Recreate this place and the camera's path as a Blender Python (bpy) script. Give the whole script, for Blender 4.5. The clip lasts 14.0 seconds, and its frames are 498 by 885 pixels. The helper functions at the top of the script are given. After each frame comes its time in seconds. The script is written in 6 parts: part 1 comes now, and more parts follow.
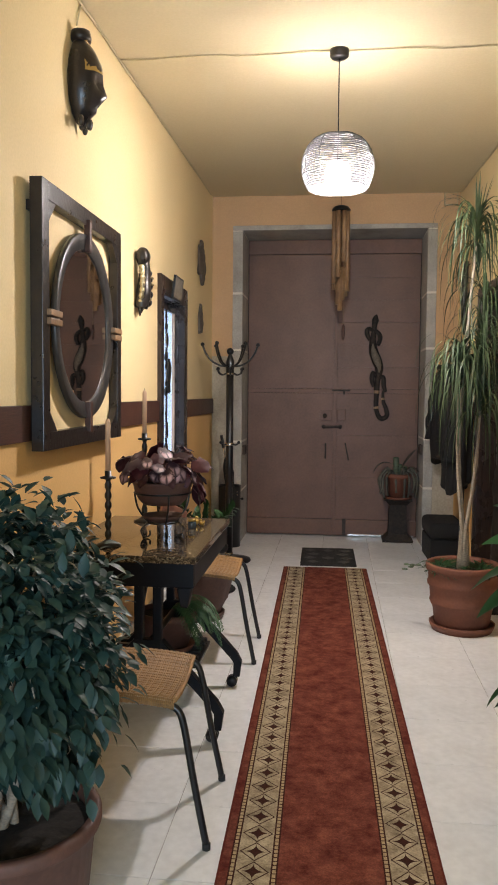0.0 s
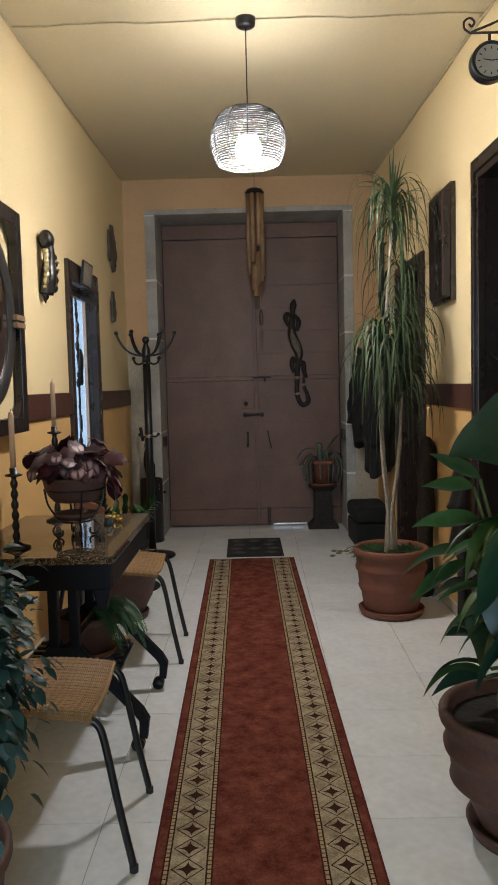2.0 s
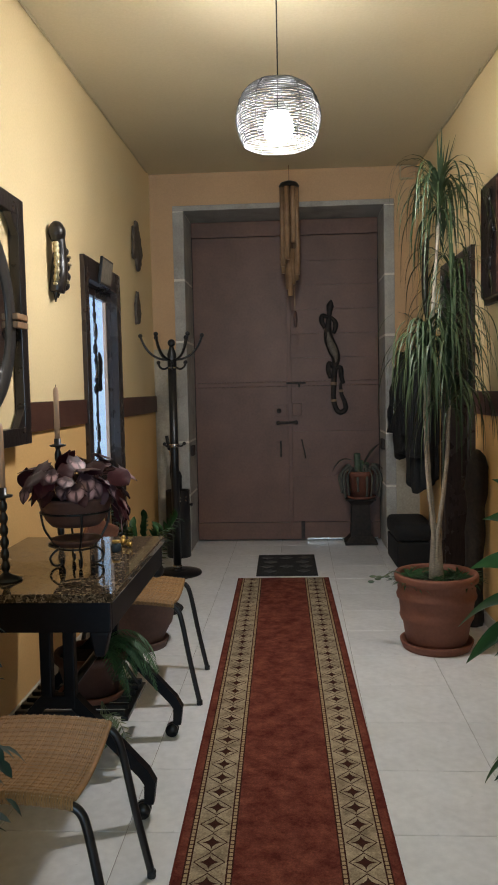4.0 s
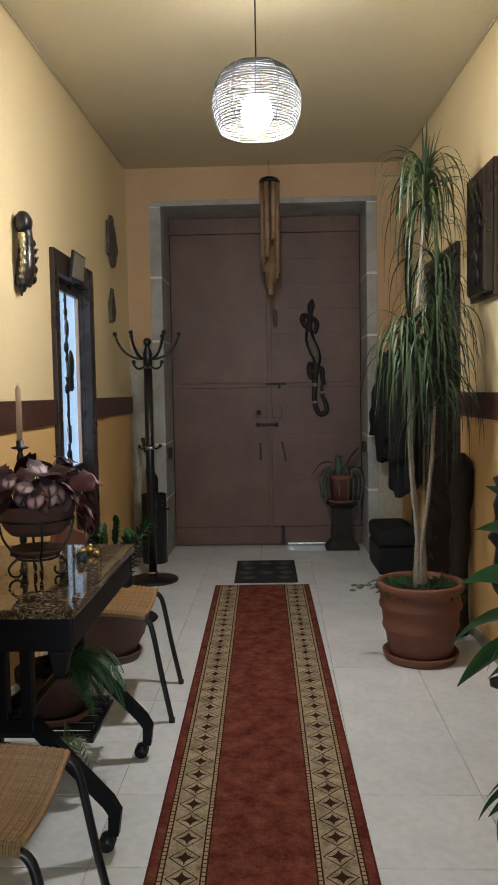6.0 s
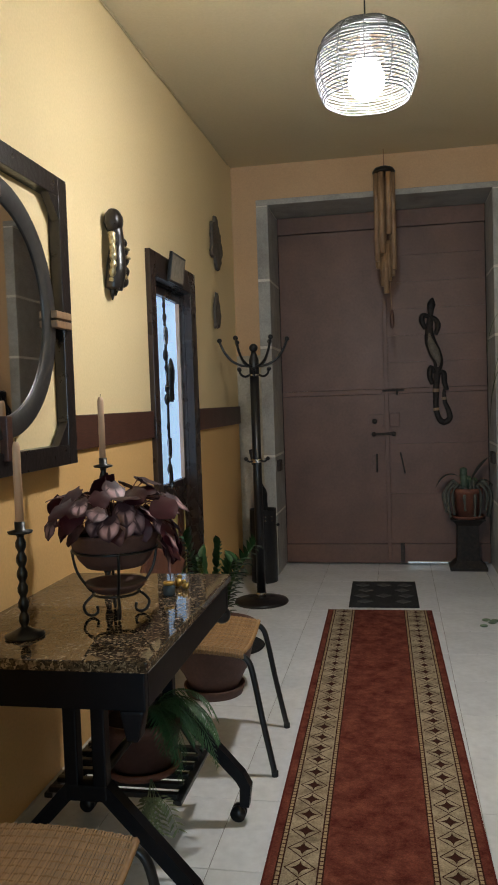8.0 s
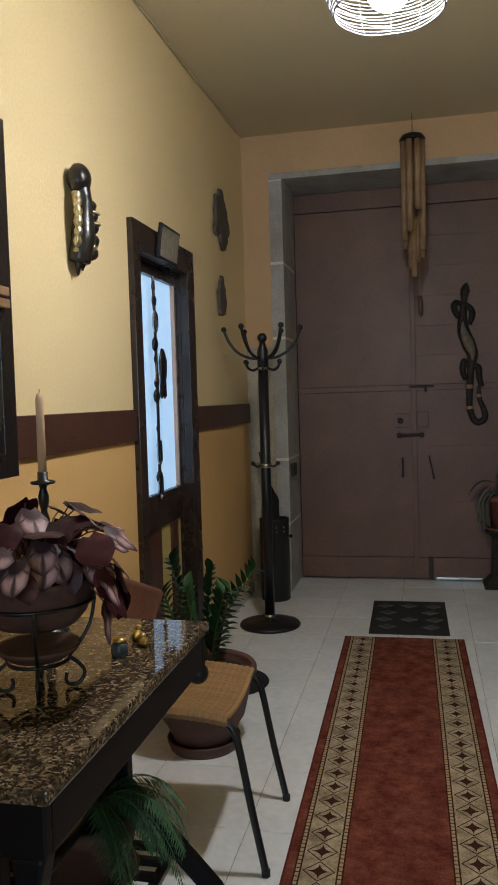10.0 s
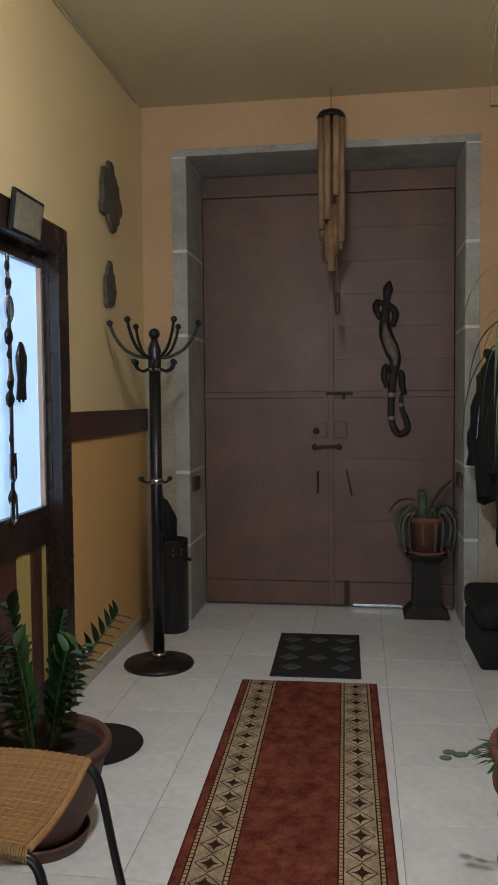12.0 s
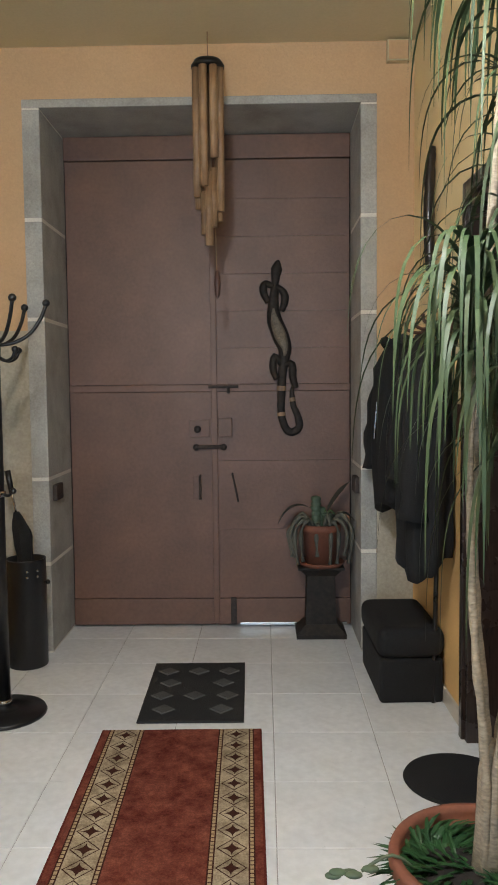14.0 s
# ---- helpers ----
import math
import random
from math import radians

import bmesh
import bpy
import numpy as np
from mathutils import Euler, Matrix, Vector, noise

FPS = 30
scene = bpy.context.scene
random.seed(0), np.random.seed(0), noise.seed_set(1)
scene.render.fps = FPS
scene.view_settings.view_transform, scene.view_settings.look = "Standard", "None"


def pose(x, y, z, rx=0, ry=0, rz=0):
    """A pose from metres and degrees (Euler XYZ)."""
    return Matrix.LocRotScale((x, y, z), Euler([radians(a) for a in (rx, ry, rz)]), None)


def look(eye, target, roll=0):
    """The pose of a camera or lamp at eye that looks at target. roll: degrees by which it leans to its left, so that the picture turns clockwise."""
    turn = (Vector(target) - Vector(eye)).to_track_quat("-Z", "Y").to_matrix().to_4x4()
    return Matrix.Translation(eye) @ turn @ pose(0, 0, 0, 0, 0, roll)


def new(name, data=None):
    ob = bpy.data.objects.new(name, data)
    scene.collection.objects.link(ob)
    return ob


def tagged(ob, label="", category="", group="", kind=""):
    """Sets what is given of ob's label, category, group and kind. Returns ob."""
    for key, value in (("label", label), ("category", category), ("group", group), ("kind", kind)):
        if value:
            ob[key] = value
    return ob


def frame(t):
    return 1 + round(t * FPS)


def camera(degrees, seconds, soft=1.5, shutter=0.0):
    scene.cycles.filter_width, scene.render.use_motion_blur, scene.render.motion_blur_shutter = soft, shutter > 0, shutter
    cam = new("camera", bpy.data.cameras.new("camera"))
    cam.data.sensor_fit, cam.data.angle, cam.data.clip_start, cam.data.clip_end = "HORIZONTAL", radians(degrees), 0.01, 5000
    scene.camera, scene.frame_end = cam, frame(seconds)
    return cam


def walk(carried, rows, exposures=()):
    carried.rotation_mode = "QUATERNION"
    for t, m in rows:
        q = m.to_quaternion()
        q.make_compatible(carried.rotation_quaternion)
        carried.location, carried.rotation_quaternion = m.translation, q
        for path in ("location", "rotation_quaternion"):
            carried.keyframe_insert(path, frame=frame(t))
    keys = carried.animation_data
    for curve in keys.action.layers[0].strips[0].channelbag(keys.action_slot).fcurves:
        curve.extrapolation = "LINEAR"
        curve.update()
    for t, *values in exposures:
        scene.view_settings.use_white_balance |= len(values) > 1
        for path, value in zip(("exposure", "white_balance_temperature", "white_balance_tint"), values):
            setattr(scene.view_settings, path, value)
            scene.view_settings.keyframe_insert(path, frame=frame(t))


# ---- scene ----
# The walk: eye, target and lean at each time.
cam = camera(35.1, 14.0, soft=1.8)
PATH = [
    (0, (0.07, -0.108, 1.432), (-0.148, 1.876, 1.307), 0.5),
    (0.5, (0.073, -0.059, 1.423), (-0.043, 1.933, 1.296), 0.1),
    (1, (0.079, -0.021, 1.412), (0.026, 1.973, 1.275), -0.2),
    (1.5, (0.078, 0.018, 1.397), (0.059, 2.012, 1.247), -0.7),
    (2, (0.078, 0.069, 1.402), (0.053, 2.063, 1.255), -1.4),
    (2.5, (0.076, 0.162, 1.421), (0.0, 2.156, 1.278), -1.6),
    (5, (0.136, 0.662, 1.408), (0.013, 2.654, 1.278), -1.2),
    (5.5, (0.129, 0.682, 1.414), (0.034, 2.675, 1.279), -1.0),
    (6, (0.128, 0.696, 1.401), (0.055, 2.691, 1.273), -1.0),
    (6.5, (0.144, 0.751, 1.407), (0.053, 2.745, 1.28), -1.3),
    (7, (0.135, 0.824, 1.395), (-0.072, 2.81, 1.281), -2.0),
    (9.5, (0.143, 1.625, 1.42), (-0.284, 3.576, 1.32), -1.7),
    (10, (0.14, 1.758, 1.408), (-0.297, 3.707, 1.299), -1.7),
    (10.5, (0.186, 1.936, 1.422), (-0.276, 3.877, 1.288), -0.8),
    (11, (0.248, 2.109, 1.417), (-0.196, 4.053, 1.263), -0.0),
    (11.5, (0.274, 2.233, 1.413), (-0.084, 4.195, 1.269), -0.0),
    (12, (0.256, 2.417, 1.424), (-0.023, 4.395, 1.318), -0.5),
    (12.5, (0.239, 2.54, 1.427), (0.016, 4.525, 1.323), -1.4),
    (13, (0.26, 2.7, 1.421), (0.044, 4.684, 1.3), -2.4),
    (13.5, (0.329, 2.924, 1.448), (0.145, 4.912, 1.319), -1.7),
    (14, (0.362, 3.061, 1.449), (0.323, 5.056, 1.315), -0.6),
]
EXPOSURES = [(0, 0.46, 7000, 15), (0.5, 0.25, 6900, 13), (1, 0.04, 6700, 11), (1.5, -0.12, 6600, 10), (6.5, -0.15, 6550, 8), (9.5, -0.30, 6500, 6), (10.5, -0.34, 6450, 6), (11.5, -0.15, 6400, 7), (12.5, -0.05, 6450, 8), (13, 0.2, 6450, 8), (13.5, 0.55, 6450, 8), (14, 0.80, 6450, 7)]
walk(cam, [(t, look(eye, target, roll)) for t, eye, target, roll in PATH], EXPOSURES)

# ---- world and large lights ----
world = bpy.data.worlds.new("world")
scene.world = world
world.use_nodes = True
world.node_tree.nodes["Background"].inputs["Color"].default_value = (0.45, 0.6, 0.9, 1)
world.node_tree.nodes["Background"].inputs["Strength"].default_value = 0.15
BULB = 600.0       # radiance of the pendant's bulb
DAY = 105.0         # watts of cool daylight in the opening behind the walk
DOOR_DAY = 0.85     # radiance of the bright room behind the glazed door

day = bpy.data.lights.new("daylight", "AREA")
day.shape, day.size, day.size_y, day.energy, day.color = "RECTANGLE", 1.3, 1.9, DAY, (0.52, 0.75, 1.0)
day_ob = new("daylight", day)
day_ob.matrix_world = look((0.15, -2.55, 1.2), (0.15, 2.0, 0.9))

# ---- materials ----


def mat(name, color, rough=0.6, metal=0.0, grain=60.0, vary=0.12, stain=0.12, stain_scale=2.0, bump=0.15, tint=None, spec=0.5, stretch=(1, 1, 1), random_vary=0.0, coat=0.0):
    """A surface with grain, larger stains and fine relief."""
    m = bpy.data.materials.new(name)
    m.use_nodes = True
    nt = m.node_tree
    n, l = nt.nodes, nt.links
    b = n["Principled BSDF"]
    b.inputs["Metallic"].default_value = metal
    b.inputs["Specular IOR Level"].default_value = spec
    b.inputs["Coat Weight"].default_value = coat
    tc = n.new("ShaderNodeTexCoord")
    mp = n.new("ShaderNodeMapping")
    mp.inputs["Scale"].default_value = stretch
    l.new(tc.outputs["Object"], mp.inputs["Vector"])
    fine = n.new("ShaderNodeTexNoise")
    fine.inputs["Scale"].default_value, fine.inputs["Detail"].default_value = grain, 4
    big = n.new("ShaderNodeTexNoise")
    big.inputs["Scale"].default_value, big.inputs["Detail"].default_value, big.inputs["Roughness"].default_value = stain_scale, 5, 0.6
    l.new(mp.outputs["Vector"], fine.inputs["Vector"])
    l.new(tc.outputs["Object"], big.inputs["Vector"])
    c2 = tint or tuple(c * 0.6 for c in color)
    mixa = n.new("ShaderNodeMix")
    mixa.data_type = "RGBA"
    mixa.inputs[6].default_value, mixa.inputs[7].default_value = (*color, 1), (*c2, 1)
    ra = n.new("ShaderNodeMapRange")
    ra.inputs["From Min"].default_value, ra.inputs["From Max"].default_value = 0.35, 0.75
    ra.inputs["To Min"].default_value, ra.inputs["To Max"].default_value = 0.0, min(1.0, stain * 3)
    l.new(big.outputs["Fac"], ra.inputs["Value"])
    l.new(ra.outputs["Result"], mixa.inputs["Factor"])
    hsv = n.new("ShaderNodeHueSaturation")
    rb = n.new("ShaderNodeMapRange")
    rb.inputs["From Min"].default_value, rb.inputs["From Max"].default_value = 0.3, 0.7
    rb.inputs["To Min"].default_value, rb.inputs["To Max"].default_value = 1 - vary, 1 + vary
    l.new(fine.outputs["Fac"], rb.inputs["Value"])
    l.new(mixa.outputs[2], hsv.inputs["Color"])
    value = rb.outputs["Result"]
    if random_vary:
        oi = n.new("ShaderNodeObjectInfo")
        rc = n.new("ShaderNodeMapRange")
        rc.inputs["To Min"].default_value, rc.inputs["To Max"].default_value = 1 - random_vary, 1 + random_vary
        l.new(oi.outputs["Random"], rc.inputs["Value"])
        mu = n.new("ShaderNodeMath")
        mu.operation = "MULTIPLY"
        l.new(value, mu.inputs[0]), l.new(rc.outputs["Result"], mu.inputs[1])
        value = mu.outputs[0]
    l.new(value, hsv.inputs["Value"])
    l.new(hsv.outputs["Color"], b.inputs["Base Color"])
    rr = n.new("ShaderNodeMapRange")
    rr.inputs["To Min"].default_value, rr.inputs["To Max"].default_value = max(0.02, rough - 0.1), min(1, rough + 0.1)
    l.new(big.outputs["Fac"], rr.inputs["Value"])
    l.new(rr.outputs["Result"], b.inputs["Roughness"])
    if bump:
        bp = n.new("ShaderNodeBump")
        bp.inputs["Strength"].default_value, bp.inputs["Distance"].default_value = bump, 0.004
        l.new(fine.outputs["Fac"], bp.inputs["Height"])
        l.new(bp.outputs["Normal"], b.inputs["Normal"])
    return m


def glow(name, color, strength):
    m = bpy.data.materials.new(name)
    m.use_nodes = True
    b = m.node_tree.nodes["Principled BSDF"]
    b.inputs["Base Color"].default_value = (*color, 1)
    b.inputs["Emission Color"].default_value = (*color, 1)
    b.inputs["Emission Strength"].default_value = strength
    return m


def leaf_mat(name, color, tint, rough=0.35, vary=0.35):
    """Leaves: each island or object a little different, a little light through them."""
    m = mat(name, color, rough, grain=30, vary=0.15, stain=0.2, stain_scale=9, bump=0.1, tint=tint, random_vary=vary)
    nt = m.node_tree
    geo = nt.nodes.new("ShaderNodeNewGeometry")
    hsv = [x for x in nt.nodes if x.type == "HUE_SAT"][0]
    rg = nt.nodes.new("ShaderNodeMapRange")
    rg.inputs["To Min"].default_value, rg.inputs["To Max"].default_value = 0.485, 0.515
    nt.links.new(geo.outputs["Random Per Island"], rg.inputs["Value"])
    nt.links.new(rg.outputs["Result"], hsv.inputs["Hue"])
    nt.nodes["Principled BSDF"].inputs["Transmission Weight"].default_value = 0.0
    nt.nodes["Principled BSDF"].inputs["Subsurface Weight"].default_value = 0.0
    return m


M_CREAM = mat("cream_paint", (0.77, 0.61, 0.345), 0.75, grain=90, vary=0.035, stain=0.10, stain_scale=0.9, bump=0.25, tint=(0.67, 0.535, 0.28))
M_ORANGE = mat("orange_paint", (0.72, 0.445, 0.175), 0.72, grain=90, vary=0.04, stain=0.12, stain_scale=1.3, bump=0.25, tint=(0.62, 0.37, 0.14))
M_PEACH = mat("peach_paint", (0.58, 0.375, 0.205), 0.75, grain=90, vary=0.05, stain=0.2, stain_scale=1.6, bump=0.3, tint=(0.47, 0.305, 0.17))
M_CEIL = mat("ceiling_paint", (0.60, 0.51, 0.33), 0.85, grain=70, vary=0.03, stain=0.1, stain_scale=0.8, bump=0.25, tint=(0.52, 0.43, 0.27))
M_STONE = mat("granite_surround", (0.43, 0.42, 0.39), 0.85, grain=110, vary=0.13, stain=0.32, stain_scale=5, bump=0.5, tint=(0.28, 0.265, 0.24), random_vary=0.08)
M_PLASTER = mat("grey_plaster", (0.47, 0.42, 0.33), 0.9, grain=60, vary=0.12, stain=0.3, stain_scale=3.5, bump=0.6, tint=(0.3, 0.26, 0.2))
M_MORTAR = mat("white_mortar", (0.72, 0.69, 0.62), 0.9, grain=120, vary=0.1, stain=0.1)
M_TILE = mat("floor_tile", (0.75, 0.76, 0.765), 0.3, grain=26, vary=0.07, stain=0.2, stain_scale=5, bump=0.03, tint=(0.60, 0.605, 0.60), random_vary=0.04)
M_GROUT = mat("grout", (0.33, 0.31, 0.29), 0.95, grain=80, vary=0.2)
M_SKIRT = mat("skirting_tile", (0.55, 0.5, 0.42), 0.4, grain=20, vary=0.06, stain=0.15, tint=(0.42, 0.37, 0.3))
M_DADO = mat("dado_wood", (0.075, 0.030, 0.020), 0.45, grain=25, vary=0.22, stain=0.2, stain_scale=3, stretch=(8, 0.6, 8))
M_DOOR = mat("brown_door_paint", (0.172, 0.082, 0.052), 0.5, grain=50, vary=0.09, stain=0.30, stain_scale=2.6, bump=0.25, tint=(0.105, 0.056, 0.040), random_vary=0.05)
M_DOORDARK = mat("door_shadow_gap", (0.03, 0.018, 0.016), 0.8)
M_WOODDARK = mat("dark_varnish", (0.028, 0.017, 0.013), 0.28, grain=20, vary=0.25, stain=0.2, stain_scale=3, stretch=(6, 6, 0.7))
M_WOODRED = mat("red_brown_varnish", (0.075, 0.028, 0.018), 0.35, grain=20, vary=0.25, stain=0.2, stretch=(6, 6, 0.7))
M_DARKLEAF = mat("dark_door_paint", (0.012, 0.009, 0.008), 0.6, grain=25, vary=0.2, spec=0.25)
M_DARKWOOD = mat("matt_dark_wood", (0.016, 0.012, 0.010), 0.65, grain=40, vary=0.35, stain=0.3, stain_scale=10, bump=0.5, spec=0.3, tint=(0.035, 0.024, 0.017))
M_EBONY = mat("ebony", (0.016, 0.012, 0.011), 0.3, grain=45, vary=0.3, stain=0.2, stain_scale=12, bump=0.4)
M_GILT = mat("ebony_with_gilt", (0.016, 0.012, 0.011), 0.3, grain=45, vary=0.3, bump=0.4)


def gild(m, scale, lo):
    """Patches of gold leaf over the carved black wood."""
    n, l = m.node_tree.nodes, m.node_tree.links
    b = n["Principled BSDF"]
    tc = n.new("ShaderNodeTexCoord")
    no = n.new("ShaderNodeTexNoise")
    no.inputs["Scale"].default_value, no.inputs["Detail"].default_value = scale, 3
    l.new(tc.outputs["Object"], no.inputs["Vector"])
    mr = n.new("ShaderNodeMapRange")
    mr.inputs["From Min"].default_value, mr.inputs["From Max"].default_value = lo, lo + 0.03
    l.new(no.outputs["Fac"], mr.inputs["Value"])
    mix = n.new("ShaderNodeMix")
    mix.data_type = "RGBA"
    mix.inputs[7].default_value = (0.5, 0.38, 0.16, 1)
    l.new(b.inputs["Base Color"].links[0].from_socket, mix.inputs[6])
    l.new(mr.outputs["Result"], mix.inputs["Factor"])
    l.new(mix.outputs[2], b.inputs["Base Color"])
    l.new(mr.outputs["Result"], b.inputs["Metallic"])


gild(M_GILT, 17, 0.56)
M_GOLD = mat("gold_leaf", (0.55, 0.38, 0.12), 0.32, metal=0.9, grain=60, vary=0.3, stain=0.3, stain_scale=14)
M_SLATE = mat("slate", (0.10, 0.083, 0.066), 0.75, grain=60, vary=0.3, stain=0.3, stain_scale=10, bump=0.8)
M_TABLEBLACK = mat("table_frame_paint", (0.004, 0.004, 0.006), 0.45, grain=60, vary=0.2, stain=0.15, bump=0.1, spec=0.2)
M_BLACK = mat("black_metal", (0.009, 0.009, 0.010), 0.34, grain=60, vary=0.25, stain=0.2, bump=0.1)
M_BLACKMATT = mat("black_fabric", (0.007, 0.007, 0.008), 0.9, grain=180, vary=0.3, stain=0.2, bump=0.6)
M_RUBBER = mat("rubber_mat", (0.017, 0.017, 0.017), 0.8, grain=140, vary=0.3, bump=0.7)
M_MATGREY = mat("mat_diamond", (0.075, 0.075, 0.07), 0.85, grain=160, vary=0.3, bump=0.5)
M_CHROME = mat("chrome", (0.6, 0.58, 0.55), 0.2, metal=1.0, grain=40, vary=0.1)
M_STEELWIRE = mat("shade_wire", (0.035, 0.035, 0.035), 0.5, metal=0.0, grain=30, vary=0.08)
M_TERRA = mat("terracotta", (0.19, 0.064, 0.036), 0.7, grain=70, vary=0.1, stain=0.3, stain_scale=6, bump=0.25, tint=(0.16, 0.058, 0.033))
M_CLAYDARK = mat("dark_clay", (0.115, 0.052, 0.038), 0.65, grain=70, vary=0.12, stain=0.3, stain_scale=7, bump=0.25, tint=(0.07, 0.035, 0.028))
M_SOIL = mat("soil", (0.014, 0.010, 0.008), 0.95, grain=45, vary=0.5, bump=1.0)
M_WICKER = mat("wicker", (0.31, 0.172, 0.066), 0.55, grain=40, vary=0.2, stain=0.2, stain_scale=8, tint=(0.26, 0.14, 0.05), random_vary=0.12)
M_STRANDGAP = mat("strand_gap_shade", (0.12, 0.06, 0.024), 0.8, grain=60, vary=0.2)
M_BAMBOO = mat("bamboo", (0.30, 0.185, 0.10), 0.45, grain=20, vary=0.2, stain=0.3, stain_scale=9, tint=(0.17, 0.085, 0.04), stretch=(6, 6, 0.5), random_vary=0.15)
M_WAX = mat("candle_wax", (0.62, 0.40, 0.26), 0.5, grain=30, vary=0.05, stain=0.1)
M_WHITE = mat("white_paint", (0.75, 0.73, 0.68), 0.5, grain=40, vary=0.04)
M_PAPER = mat("plaque_face", (0.28, 0.25, 0.2), 0.5, grain=25, vary=0.2, stain=0.3, stain_scale=20)
M_DIAL = mat("clock_face", (0.32, 0.32, 0.31), 0.5, grain=25, vary=0.05, stain=0.15, stain_scale=12)
M_CABLE = mat("painted_cable", (0.55, 0.46, 0.28), 0.6, grain=40, vary=0.1)
M_PALE = mat("pale_bead", (0.55, 0.42, 0.34), 0.5, grain=30, vary=0.08)
M_YPANE = mat("yellow_panel", (0.52, 0.42, 0.15), 0.4, grain=10, vary=0.12, stain=0.15, stretch=(1, 30, 0.3))
M_IRON = mat("rusty_iron", (0.045, 0.03, 0.024), 0.7, grain=70, vary=0.35, stain=0.3, stain_scale=12, bump=0.6)
M_BARK = mat("dracaena_bark", (0.34, 0.28, 0.21), 0.85, grain=60, vary=0.25, stain=0.35, stain_scale=14, bump=0.8, stretch=(1, 1, 3))
M_STEM = mat("green_stem", (0.06, 0.10, 0.03), 0.5, grain=40, vary=0.2)
M_REDSTEM = mat("red_stem", (0.13, 0.04, 0.03), 0.5, grain=40, vary=0.2)
M_FICUS = leaf_mat("ficus_leaf", (0.026, 0.070, 0.058), (0.016, 0.045, 0.042), 0.50)
M_DRAC = leaf_mat("dracaena_leaf", (0.050, 0.075, 0.032), (0.022, 0.038, 0.018), 0.50)
M_BIG = leaf_mat("broad_leaf", (0.016, 0.05, 0.024), (0.01, 0.032, 0.024), 0.42)
M_BRIGHT = leaf_mat("bright_leaf", (0.042, 0.105, 0.03), (0.02, 0.055, 0.02), 0.34)
M_ZZ = leaf_mat("zz_leaf", (0.018, 0.058, 0.018), (0.01, 0.034, 0.013), 0.42)
M_FERN = leaf_mat("fern_leaf", (0.045, 0.12, 0.04), (0.02, 0.055, 0.03), 0.55)
M_PALEFERN = leaf_mat("pale_fern_leaf", (0.22, 0.27, 0.15), (0.10, 0.15, 0.07), 0.5)
M_BEGDARK = leaf_mat("begonia_dark", (0.042, 0.005, 0.009), (0.018, 0.005, 0.008), 0.5)
M_CACTUS = leaf_mat("cactus_skin", (0.07, 0.10, 0.055), (0.06, 0.07, 0.05), 0.6)
M_DRYLEAF = leaf_mat("grey_leaf", (0.10, 0.095, 0.07), (0.06, 0.055, 0.045), 0.7)
M_JAR = mat("blue_glass_jar", (0.05, 0.07, 0.08), 0.12, grain=30, vary=0.1)
M_BULB = glow("lit_bulb", (1.0, 0.99, 1.02), BULB)
M_DAYROOM = glow("bright_room", (0.46, 0.69, 1.0), DOOR_DAY)

M_GLASS = bpy.data.materials.new("clear_glass")
M_GLASS.use_nodes = True
_g = M_GLASS.node_tree.nodes["Principled BSDF"]
_g.inputs["Base Color"].default_value = (1, 1, 1, 1)
_g.inputs["Transmission Weight"].default_value, _g.inputs["Roughness"].default_value, _g.inputs["IOR"].default_value = 1.0, 0.0, 1.1
M_MIRROR = bpy.data.materials.new("mirror_glass")
M_MIRROR.use_nodes = True
_g = M_MIRROR.node_tree.nodes["Principled BSDF"]
_g.inputs["Metallic"].default_value, _g.inputs["Roughness"].default_value, _g.inputs["Base Color"].default_value = 1.0, 0.02, (0.75, 0.72, 0.68, 1)


